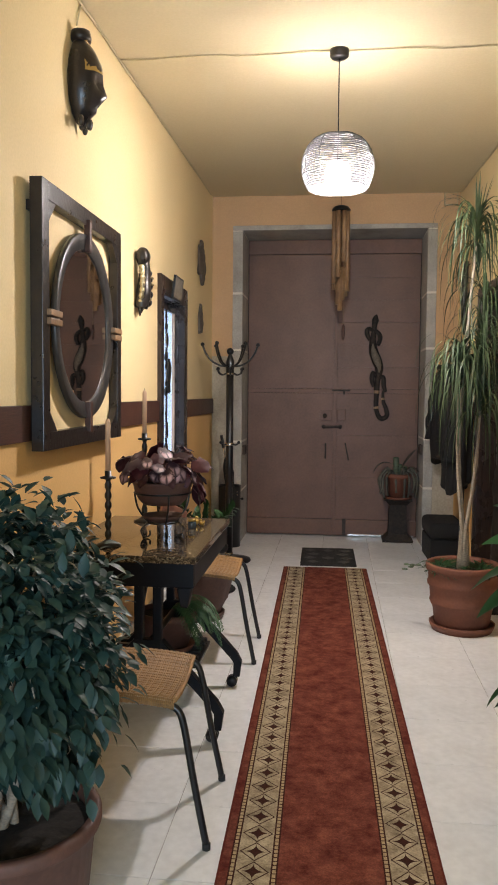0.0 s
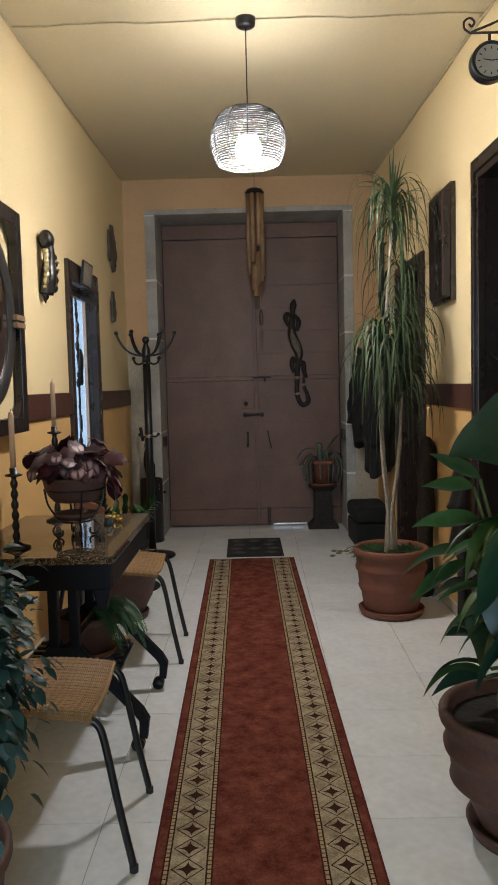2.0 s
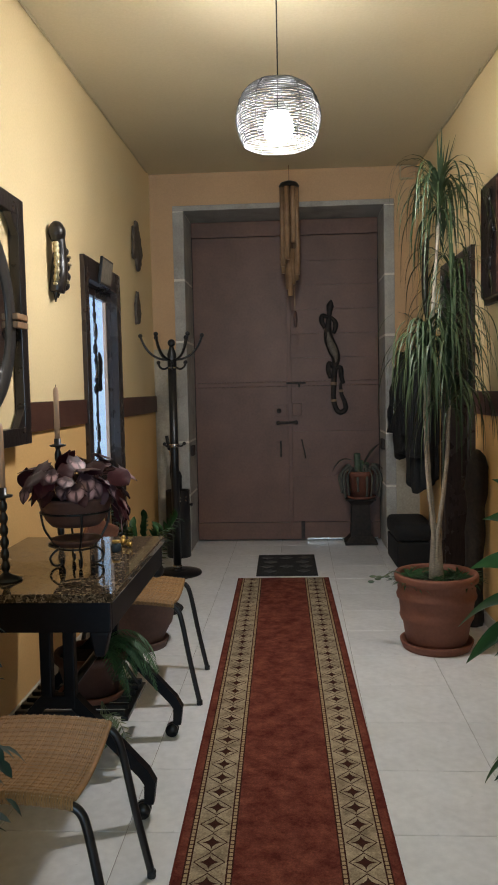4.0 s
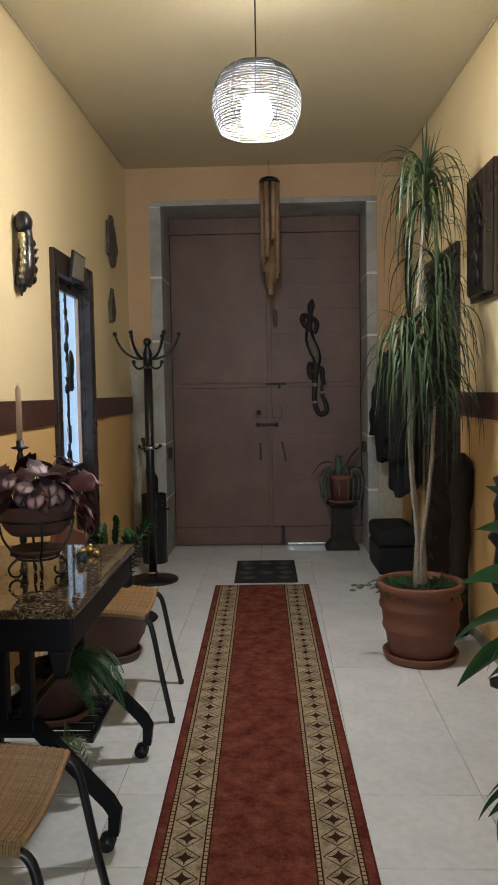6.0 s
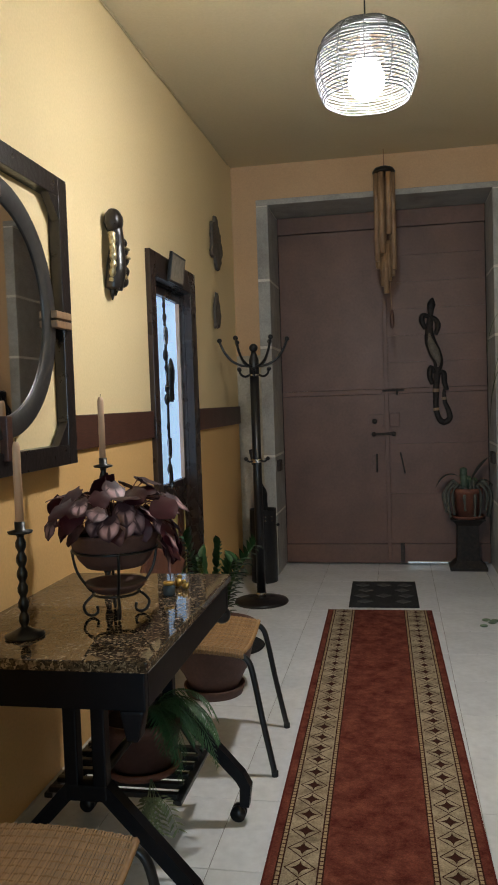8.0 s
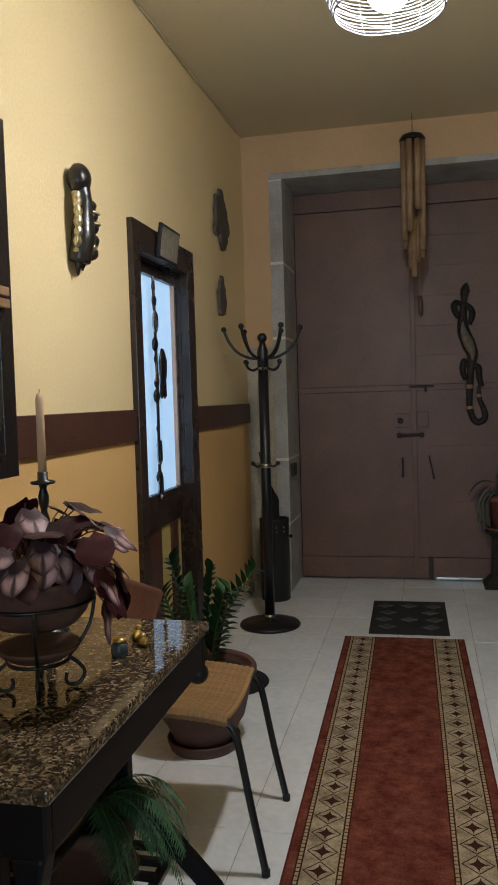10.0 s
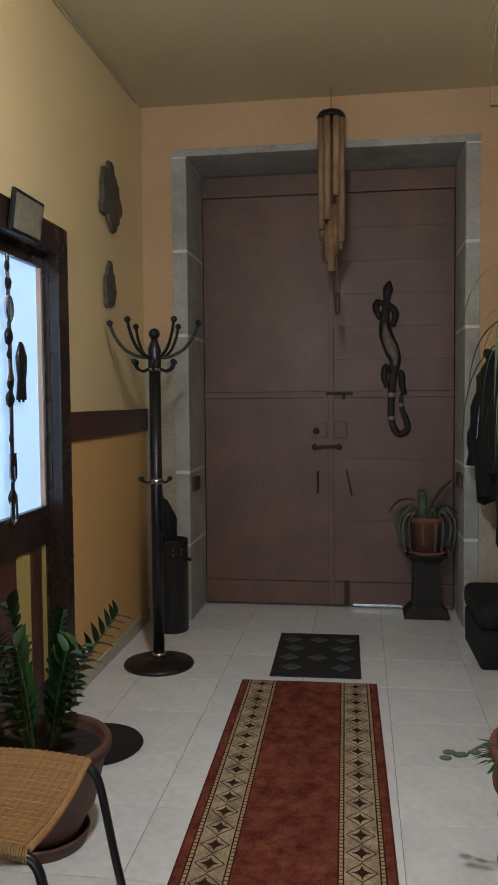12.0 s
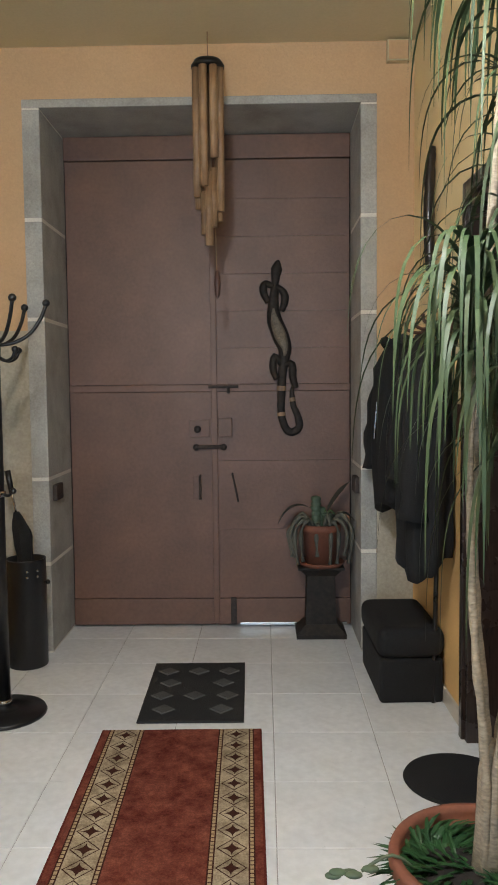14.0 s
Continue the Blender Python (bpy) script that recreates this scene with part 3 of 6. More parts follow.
def portal_leaf(name, x0, x1, label, boards):
    d = thing(name, ((x0 + x1) / 2, Y_DOOR, 0), label, "door", "portal leaves", "structure")
    w = (x1 - x0) / 2
    part("bottom_rail", nbox(-w, w, -0.012, 0.05, 0.012, 0.172, bevel=0.005), M_DOOR, d)
    part("top_rail", nbox(-w, w, -0.012, 0.05, 2.812, 2.95, bevel=0.005), M_DOOR, d)
    part("middle_rail", nbox(-w, w, -0.006, 0.05, 1.440, 1.482, bevel=0.004), M_DOOR, d)
    spans = [(0.175, 1.438)] if not boards else [(0.175, 0.60), (0.6008, 1.02), (1.0208, 1.438)]
    hi = [1.484] + boards + [2.808]
    spans += list(zip(hi, [b - 0.0008 for b in hi[1:]]))
    for a, b in spans:
        part("plank", nbox(-w + 0.004, w - 0.004, 0.0, 0.05, a, b, bevel=0.0009, segs=1), M_DOOR, d)
    return d


leaf_l = portal_leaf("door_1", PX0 + 0.004, SEAM - 0.002, "mauve-brown painted leaf of a tall old double door", [])
leaf_r = portal_leaf("door_2", SEAM + 0.002, PX1 - 0.004, "mauve-brown boarded leaf of a tall old double door", [1.70, 1.92, 2.14, 2.36, 2.58])
part("cover_strip", nbox(SEAM - 0.018, SEAM + 0.018, -0.02, 0.0, 0.02, 2.9, bevel=0.004), M_DOOR, leaf_l).matrix_basis = Matrix.Translation((-(PX0 + SEAM) / 2 - 0.001, 0, 0))
lc, rc_ = (PX0 + SEAM) / 2, (PX1 + SEAM) / 2


def leaf_part(name, leaf, c, bm, material, label=""):
    ob = part(name, bm, material, leaf, label)
    ob.matrix_basis = Matrix.Translation((-c, 0, 0))


leaf_part("bolt", leaf_r, rc_, ntube([(0.03, -0.03, 1.468), (0.21, -0.03, 1.468)], 0.008), M_IRON, "iron sliding bolt")
leaf_part("bolt_knob", leaf_r, rc_, ntube([(0.15, -0.03, 1.468), (0.15, -0.045, 1.43)], 0.009), M_IRON)
leaf_part("lock_plate", leaf_l, lc, nbox(-0.09, 0.03, -0.016, 0.0, 1.165, 1.27, bevel=0.004), M_DOOR)
bm = ntube([(-0.04, -0.05, 1.215), (-0.04, 0, 1.215)], 0.012)
ball(bm, (-0.04, -0.05, 1.215), 0.022)
leaf_part("knob", leaf_l, lc, bm, M_IRON, "dark iron knob")
leaf_part("lock_case", leaf_r, rc_, nbox(0.085, 0.17, -0.022, 0.0, 1.165, 1.28, bevel=0.006), M_DOOR)
leaf_part("latch_bar", leaf_l, lc, ntube([(-0.06, -0.035, 1.105), (0.13, -0.035, 1.108)], 0.011), M_IRON, "iron latch bar")
bm = bmesh.new()
for x in (-0.05, 0.115):
    ball(bm, (x, -0.03, 1.105), 0.02)
leaf_part("latch_keeper", leaf_l, lc, bm, M_IRON)
leaf_part("pull_handle", leaf_l, lc, ntube(smooth_path([(-0.03, 0, 0.93), (-0.03, -0.04, 0.92), (-0.028, -0.045, 0.86), (-0.03, -0.04, 0.80), (-0.03, 0, 0.79)], 4), 0.008), M_IRON, "iron pull handle")
leaf_part("pull_plate", leaf_l, lc, nbox(-0.075, -0.028, -0.006, 0.0, 0.79, 0.93, bevel=0.003), M_DOOR)
leaf_part("pull_handle", leaf_r, rc_, ntube(smooth_path([(0.168, 0, 0.94), (0.17, -0.035, 0.93), (0.185, -0.04, 0.86), (0.20, -0.035, 0.785), (0.20, 0, 0.775)], 4), 0.006), M_IRON, "tilted iron pull handle")
leaf_part("foot_bolt", leaf_r, rc_, nbox(0.150, 0.185, -0.03, 0.0, 0.015, 0.18, bevel=0.005), M_IRON, "dark foot bolt")
leaf_part("weather_strip", leaf_r, rc_, nbox(0.205, 0.86, -0.022, -0.011, 0.008, 0.028, bevel=0.003), M_CHROME, "pale metal strip at the foot")

# ---- the glazed dark door in the west wall ----
XD = XL - 0.04
west_door = thing("door_3", (XD, 5.55, 0), "dark varnished door with a tall bright glass pane", "door", kind="structure")


def wd(name, y0, y1, z0, z1, x0, x1, material, bevel=0.004, label="", parent=west_door):
    ob = part(name, nbox(x0 - XD, x1 - XD, y0 - 5.55, y1 - 5.55, z0, z1, bevel=bevel), material, parent, label)
    return ob


wd("jamb_trim", 5.03, 5.115, 0.0, 2.215, XL - 0.02, XL + 0.028, M_WOODDARK)
wd("jamb_trim", 5.83, 5.951, 0.0, 2.215, XL - 0.02, XL + 0.028, M_WOODDARK)
wd("head_trim", 5.115, 5.83, 2.085, 2.215, XL - 0.02, XL + 0.028, M_WOODDARK)
wd("reveal", 5.83, 5.855, 0.0, 2.09, XL - 0.28, XL - 0.02, M_WOODDARK, 0.0)
wd("reveal", 5.09, 5.115, 0.0, 2.09, XL - 0.28, XL - 0.02, M_WOODDARK, 0.0)
wd("reveal", 5.115, 5.83, 2.075, 2.10, XL - 0.28, XL - 0.02, M_WOODDARK, 0.0)
for a, b, z0, z1 in ((5.117, 5.21, 0.01, 2.073), (5.815, 5.828, 0.01, 2.073), (5.21, 5.815, 2.025, 2.073), (5.21, 5.815, 0.785, 0.955), (5.21, 5.815, 0.01, 0.16), (5.64, 5.735, 0.16, 0.785)):
    wd("stile" if z1 - z0 > 0.5 else "rail", a, b, z0, z1, XD - 0.035, XD, M_WOODRED if 5.6 < a < 5.65 else M_WOODDARK)
wd("side_panel", 5.21, 5.50, 0.16, 0.785, XD - 0.03, XD - 0.012, M_WOODRED)
for a, b in ((5.50, 5.64), (5.735, 5.815)):
    wd("reeded_panel", a, b, 0.16, 0.785, XD - 0.028, XD - 0.014, M_YPANE, 0.0, "ribbed pale yellow panel")
for a, b in ((5.212, 5.232), (5.797, 5.813)):
    wd("glass_bead", a, b, 0.957, 2.023, XD - 0.03, XD - 0.004, M_PALE, 0.003, "pale wooden glass bead")
pane = wd("pane", 5.232, 5.797, 0.957, 2.023, XD - 0.022, XD - 0.017, M_GLASS, 0.0)
pane.visible_shadow = False
single("backdrop_room", nbox(XD - 0.034, XD - 0.028, 5.2105, 5.8145, 0.956, 2.024), M_DAYROOM, "plain bluish daylight beyond the glazed door", "backdrop", kind="structure")

# The string of ornaments that hangs in front of the pane, and a dark tassel.
garland = thing("hanging_ornament", (XD + 0.014, 5.425, 2.02), "black hanging string of ornaments before the glass", "ornament")
part("cord", ntube([(0, 0, 0.0), (0.002, 0.004, -0.5), (0, 0, -1.06)], 0.008, 6), M_BLACK, garland)
for k, z in enumerate((-0.05, -0.12, -0.33, -0.40, -0.52, -0.58, -0.74, -0.83, -0.98)):
    bm = bmesh.new()
    ball(bm, (0, 0.004 * math.sin(k * 2.1), z), 0.018 + 0.005 * (k % 3), sx=0.5, sz=1.3)
    part("bead", rough_up(bm, 0.003, 40), M_BLACK, garland, smooth=True)
part("ring", ntube([(0.004, 0.03 * math.cos(a * math.pi / 8), -0.22 + 0.05 * math.sin(a * math.pi / 8)) for a in range(16)], 0.007, 6, True), M_CHROME, garland, "pale metal ring")
bm = bmesh.new()
bmesh.ops.create_cone(bm, cap_ends=True, segments=8, radius1=0.028, radius2=0.004, depth=0.1, matrix=Matrix.Translation((0.004, 0, -0.46)) @ Matrix.Diagonal((0.3, 1, 1, 1)))
part("pendant", bm, M_CHROME, garland, "pale pointed pendant")
for z in (-0.86, -1.03):
    part("charm", ntube(smooth_path([(0.004, -0.022, z + 0.06), (0.004, -0.026, z - 0.03), (0.004, 0, z - 0.055), (0.004, 0.026, z - 0.03), (0.004, 0.022, z + 0.06)], 4), 0.006, 6), M_CHROME, garland, "pale horseshoe charm")
bm = bmesh.new()
ball(bm, (0, 0, 0), 0.05, sx=0.35, sy=0.85, sz=1.9)
for k in range(5):
    tube(bm, [(0, -0.03 + 0.015 * k, -0.06), (0, -0.045 + 0.018 * k, -0.15 - 0.01 * (k % 2))], 0.006, 6)
single("tassel", rough_up(bm, 0.004, 30), M_BLACK, "black tassel figure stuck on the glass", "ornament", at=(XD + 0.004, 5.56, 1.585))

plaque = thing("door_plaque", (XL + 0.03, 5.45, 2.085), "grey framed plaque resting over the door head", "plaque")
tilt = Matrix.Rotation(radians(8), 4, "Y")
part("plaque_frame", nbox(0.0, 0.016, -0.14, 0.14, 0.0, 0.165, bevel=0.003, m=tilt), M_BLACK, plaque)
part("plaque_face", nbox(0.0165, 0.019, -0.125, 0.125, 0.014, 0.151, m=tilt), M_PAPER, plaque, "faded grey printed face")

# ---- doors of the east wall ----


def east_door(name, y0, y1, top, label, trim=0.11):
    d = tagged(new(name), label, "door", kind="structure")
    d.matrix_basis = EAST
    for i, (dx, a) in enumerate(((0.026, 0.0), (0.036, 0.035), (0.022, 0.075))):
        b0, b1 = a, (0.035, 0.075, trim)[i]
        part("architrave", nbox(-dx, 0.02, y0 + b0, y0 + b1, 0, top - b0, bevel=0.004), M_WOODDARK, d)
        part("architrave", nbox(-dx, 0.02, y1 - b1, y1 - b0, 0, top - b0, bevel=0.004), M_WOODDARK, d)
        part("architrave", nbox(-dx + 0.0005, 0.02, y0 + b1, y1 - b1, top - b1, top - b0, bevel=0.004), M_WOODDARK, d)
    a, b, t = y0 + trim, y1 - trim, top - trim
    part("leaf", nbox(0.16, 0.20, a, b, 0.01, t), M_DARKLEAF, d)
    for z0, z1 in ((0.2, 0.85), (1.05, t - 0.18)):
        part("door_panel", nbox(0.145, 0.16, a + 0.12, b - 0.12, z0, z1, bevel=0.008), M_DARKLEAF, d)
    part("reveal", nbox(0.0195, 0.28, a - 0.02, b + 0.02, t, t + 0.02), M_WOODDARK, d)
    part("reveal", nbox(0.02, 0.28, a - 0.02, a - 0.002, 0, t), M_WOODDARK, d)
    part("reveal", nbox(0.02, 0.28, b + 0.002, b + 0.02, 0, t), M_WOODDARK, d)
    return d


east_door("door_4", 2.93, 4.295, 2.53, "dark brown panelled door with a moulded architrave")
east_door("door_5", 5.42, 6.31, 2.265, "dark brown closed door behind a tall pot plant")

# ---- floor ----
floor = single("floor", nbox(-1.5, 1.7, -5.2, 8.1, -0.12, -0.003), M_GROUT, "pale grey square ceramic floor tiles with thin joints", "floor", kind="structure")
T = 0.422


def tile_mesh():
    bm = bmesh.new()
    h, c = T / 2 - 0.0012, 0.002
    lo = [bm.verts.new((sx * h, sy * h, -0.006)) for sx, sy in ((-1, -1), (1, -1), (1, 1), (-1, 1))]
    mi = [bm.verts.new((sx * h, sy * h, -0.0015)) for sx, sy in ((-1, -1), (1, -1), (1, 1), (-1, 1))]
    up = [bm.verts.new((sx * (h - c), sy * (h - c), 0)) for sx, sy in ((-1, -1), (1, -1), (1, 1), (-1, 1))]
    for a, b in ((lo, mi), (mi, up)):
        for i in range(4):
            bm.faces.new((a[i], a[(i + 1) % 4], b[(i + 1) % 4], b[i]))
    bm.faces.new(up)
    me = bpy.data.meshes.new("tile")
    bm.to_mesh(me)
    bm.free()
    me.materials.append(M_TILE)
    return me


TILE = tile_mesh()
for i in range(-3, 4):
    for j in range(-7, 20):
        ob = new("tile", TILE)
        ob.parent = floor
        ob.matrix_basis = pose(0.39 + T * (i - 0.5), 0.40 + T * (j - 0.5), random.uniform(-0.0004, 0.0004))

# ---- pendant lamp ----
LX, LY = 0.06, 4.10
lamp = thing("pendant_lamp", (LX, LY, zc(LY)), "lit pendant lamp with a globe shade of pale wire", "lamp")
part("ceiling_rose", nlathe([(0.0, -0.045), (0.035, -0.045), (0.048, -0.035), (0.05, -0.012), (0.05, 0.0), (0.0, 0.0)], 24), M_BLACK, lamp, "black ceiling rose", True)
S_TOP, S_FOOT = 2.755, 2.502
Z_TOP = S_TOP - zc(LY)
part("flex", ntube([(0, 0, -0.04), (0, 0, Z_TOP - 0.04)], 0.0035, 6), M_BLACK, lamp)
# Unseen cap over the bulb, sized to cut the light that reaches the ceiling.
part("bulb_light_cap", nlathe([(0.0, Z_TOP - 0.06), (0.02, Z_TOP - 0.06), (0.030, Z_TOP - 0.080), (0.042, Z_TOP - 0.104), (0.052, Z_TOP - 0.124), (0.0, Z_TOP - 0.124)], 24), M_WHITE, lamp, "white bulb base widened into a cap that cuts light to the ceiling", True)
part("lamp_holder", nlathe([(0.0, Z_TOP + 0.01), (0.018, Z_TOP), (0.02, Z_TOP - 0.06), (0.016, Z_TOP - 0.07), (0.0, Z_TOP - 0.07)], 16), M_WHITE, lamp)
SHADE = [(r, S_FOOT + (S_TOP - S_FOOT) * h) for r, h in ((0.112, 1.0), (0.138, 0.933), (0.159, 0.833), (0.175, 0.70), (0.184, 0.55), (0.186, 0.417), (0.180, 0.267), (0.168, 0.117), (0.155, 0.0))]


def shade_r(z):
    for (r0, z0), (r1, z1) in zip(SHADE, SHADE[1:]):
        if z1 <= z <= z0:
            return r0 + (r1 - r0) * (z0 - z) / (z0 - z1)
    return SHADE[-1][0]


shade = new("shade")
shade.parent = lamp
shade["label"] = "globe of thin grey wire hoops"
for k in range(24):
    z = S_TOP - (S_TOP - S_FOOT) * k / 23
    r = shade_r(z) + 0.0015 * math.sin(k * 2.3)
    # The upper hoops are thickened to hold more light back from the ceiling.
    part("hoop", ntube([(r * math.cos(a * math.pi / 20), r * math.sin(a * math.pi / 20), z - zc(LY) + 0.0015 * math.sin(a + k)) for a in range(40)], 0.0040 if k < 9 else 0.0026, 5, True), M_STEELWIRE, shade, "", True)
for k in range(12):
    a = 2 * math.pi * k / 12
    part("rib", ntube([((r + 0.003) * math.cos(a), (r + 0.003) * math.sin(a), z - zc(LY)) for r, z in SHADE], 0.0022, 5), M_STEELWIRE, shade)
for k in range(3):
    a = 2 * math.pi * k / 3
    part("spoke", ntube([(0.015 * math.cos(a), 0.015 * math.sin(a), Z_TOP), (0.105 * math.cos(a), 0.105 * math.sin(a), Z_TOP)], 0.002, 5), M_STEELWIRE, shade)
bm = bmesh.new()
ball(bm, (0, 0, 2.572 - zc(LY)), 0.066, sz=1.1, u=20, v=14)
part("bulb", bm, M_BULB, lamp, "glowing white bulb", True)

# ---- runner and doormat ----
bm = bmesh.new()
nx, ny, L = 8, 90, 8.4
grid = [[bm.verts.new((-0.338 + 0.676 * i / nx, -L * j / ny, 0.0075 + 0.0012 * noise.noise(Vector((i * 0.8, j * 0.25, 0))))) for i in range(nx + 1)] for j in range(ny + 1)]
for j in range(ny):
    for i in range(nx):
        bm.faces.new((grid[j][i], grid[j][i + 1], grid[j + 1][i + 1], grid[j + 1][i]))
ring = [grid[0][i] for i in range(nx + 1)] + [grid[j][nx] for j in range(1, ny + 1)] + [grid[ny][i] for i in range(nx - 1, -1, -1)] + [grid[j][0] for j in range(ny - 1, 0, -1)]
low = [bm.verts.new((v.co.x * 1.004, v.co.y, 0.0)) for v in ring]
for i in range(len(ring)):
    j = (i + 1) % len(ring)
    bm.faces.new((ring[i], low[i], low[j], ring[j]))
single("runner_rug", bm, M_RUG, "long red woven runner with patterned beige borders", "rug", at=pose(0.0, 6.32, 0.0005, 0, 0, 1.05))

doormat = thing("doormat", (0.021, 6.765, 0.0), "black rubber doormat with grey lozenges", "doormat", rz=1.0)
part("mat_body", nbox(-0.235, 0.235, -0.37, 0.37, 0.0, 0.010, bevel=0.004), M_RUBBER, doormat)
for j in range(4):
    for i in ((-0.13, 0.13), (-0.0, 0.155, -0.155))[j % 2]:
        y = -0.24 + 0.16 * j
        bm = bmesh.new()
        bmesh.ops.create_cone(bm, cap_ends=True, segments=4, radius1=0.055, radius2=0.048, depth=0.006, matrix=Matrix.Translation((i, y, 0.012)))
        part("lozenge", bm, M_MATGREY, doormat)

# ---- left side: table, what stands on it, chairs ----
TX0, TX1, TY0, TY1, TZ = -1.07, -0.462, 2.885, 3.862, 0.790
table = thing("console_table", (-0.766, 3.37, 0), "black table on castors with a polished brown granite top", "table")


def tb(name, bm, material, label="", smooth=False, parent=None):
    """A part of the table, given in world places."""
    bmesh.ops.translate(bm, verts=bm.verts, vec=(0.766, -3.37, 0))
    return part(name, bm, material, parent or table, label, smooth)


tb("granite_top", nbox(TX0, TX1, TY0, TY1, TZ - 0.028, TZ, bevel=0.005), M_GRANITE, "polished brown speckled granite slab")
for x0, x1, y0, y1 in ((TX0 + 0.02, TX1 - 0.012, TY0 + 0.01, TY0 + 0.035), (TX0 + 0.02, TX1 - 0.012, TY1 - 0.035, TY1 - 0.01), (TX0 + 0.02, TX0 + 0.045, TY0 + 0.035, TY1 - 0.035), (TX1 - 0.037, TX1 - 0.012, TY0 + 0.035, TY1 - 0.035)):
    tb("apron", nbox(x0, x1, y0, y1, TZ - 0.125, TZ - 0.028, bevel=0.004), M_TABLEBLACK)
for y in (3.02, 3.64):
    for x in (-0.644, -0.722):
        tb("post", nbox(x - 0.019, x + 0.019, y - 0.019, y + 0.019, 0.40, TZ - 0.03, bevel=0.005), M_TABLEBLACK)
    tb("joint", nbox(-0.744, -0.622, y - 0.021, y + 0.021, 0.375, 0.42, bevel=0.008), M_TABLEBLACK)
    for s in (1, -1):
        c = -0.683
        pts = [(c + s * 0.045, y, 0.405), (c + s * 0.277, y, 0.155), (c + s * 0.296, y, 0.122), (c + s * 0.290, y, 0.052)]
        leg = tb("leg", ntube(pts, [0.028, 0.027, 0.027, 0.022], 4, phase=math.pi / 4), M_TABLEBLACK)
        bm = bmesh.new()
        for dy in (-0.011, 0.011):
            bmesh.ops.create_cone(bm, cap_ends=True, segments=18, radius1=0.026, radius2=0.026, depth=0.016, matrix=Matrix.Translation((c + s * 0.268, y + dy, 0.027)) @ Matrix.Rotation(radians(90), 4, "X"))
        tube(bm, [(c + s * 0.290, y, 0.056), (c + s * 0.268, y, 0.03)], 0.008, 6)
        tb("castor", bm, M_BLACK, "small black twin castor", True, leg)
for x in (TX0 + 0.06, TX1 - 0.05):
    bm = nbox(x - 0.032, x + 0.032, TY0 + 0.012, TY0 + 0.062, 0.585, TZ - 0.1252, bevel=0.008)
    for v in bm.verts:
        k = (v.co.z - 0.585) / (TZ - 0.1252 - 0.585)
        v.co.x = x + (v.co.x - x) * (0.35 + 0.65 * max(0.0, k) ** 0.6)
    tb("corner_bracket", bm, M_TABLEBLACK)
tb("stretcher", ntube([(-0.683, 3.04, 0.395), (-0.683, 3.71, 0.395)], 0.014, 8), M_BLACK, "", True)
for k in range(6):
    y = 3.405 + 0.066 * k
    tb("shelf_slat", nbox(-0.98, -0.555, y - 0.012, y + 0.012, 0.185, 0.203, bevel=0.004), M_BLACK)
for x in (-0.98, -0.555):
    tb("shelf_bearer", nbox(x - 0.014, x + 0.014, 3.39, 3.75, 0.168, 0.185, bevel=0.003), M_BLACK)
for x in (-0.98, -0.555):
    tb("shelf_hanger", ntube([(-0.683, 3.70, 0.385), (x, 3.70, 0.18)], 0.008, 8), M_BLACK)
bm = bmesh.new()
ball(bm, (-0.50, 3.858, 0.640), 0.032, sy=0.8)
tube(bm, [(-0.50, 3.84, 0.70), (-0.50, 3.855, 0.65)], 0.012)
tb("knob", bm, M_BLACK, "round black knob at the corner", True)


def candlestick(x, y, h, z_top):
    c = thing("candlestick", (x, y, TZ), "black turned candlestick with a pale beige candle on the table", "candlestick", "candlesticks on the table")
    n = 6
    prof = [(0.0, 0.0), (0.052, 0.0), (0.054, 0.006), (0.03, 0.016), (0.013, 0.026)]
    for k in range(n):
        z = 0.03 + (h - 0.05) * k / n
        dz = (h - 0.05) / n
        prof += [(0.009, z), (0.0145, z + dz * 0.3), (0.0145, z + dz * 0.6), (0.009, z + dz * 0.9)]
    prof += [(0.012, h - 0.016), (0.032, h - 0.012), (0.034, h - 0.006), (0.014, h - 0.002), (0.014, h + 0.02), (0.0, h + 0.02)]
    part("stick", nlathe(prof, 20), M_BLACK, c, "", True)
    L = z_top - TZ
    part("candle", nlathe([(0.0, h), (0.0115, h), (0.0108, L - 0.02), (0.007, L - 0.006), (0.0, L - 0.004)], 14), M_WAX, c, "pale beige unlit taper", True)
    part("wick", ntube([(0, 0, L - 0.006), (0.001, 0, L + 0.006)], 0.001, 5), M_BLACK, c)
    return c


candlestick(-0.868, 3.07, 0.295, 1.325)
candlestick(-0.868, 3.70, 0.42, 1.446)

# The begonia in its clay bowl on a wrought stand.
BX, BY = -0.688, 3.30
stand = thing("plant_stand", (BX, BY, TZ), "black wrought iron stand with scroll feet and clay dish", "plant stand")
for k in range(4):
    a = radians(25 + 90 * k)
    ca, sa = math.cos(a), math.sin(a)
    pts = [(0.124, 0.200), (0.112, 0.14), (0.082, 0.09), (0.066, 0.07), (0.084, 0.052), (0.096, 0.034), (0.088, 0.012), (0.070, 0.005), (0.056, 0.014), (0.058, 0.032)]
    part("leg", ntube(smooth_path([(r * ca, r * sa, z) for r, z in pts], 4), 0.0045, 6), M_BLACK, stand, "", True)
for r, z in ((0.124, 0.20), (0.066, 0.068)):
    part("hoop", ntube([(r * math.cos(i * math.pi / 14), r * math.sin(i * math.pi / 14), z) for i in range(28)], 0.0042, 6, True), M_BLACK, stand, "", True)
part("dish", nlathe([(0.0, 0.073), (0.06, 0.073), (0.086, 0.092), (0.09, 0.102), (0.082, 0.100), (0.058, 0.083), (0.0, 0.081)], 32), M_CLAYDARK, stand, "dark clay dish", True)

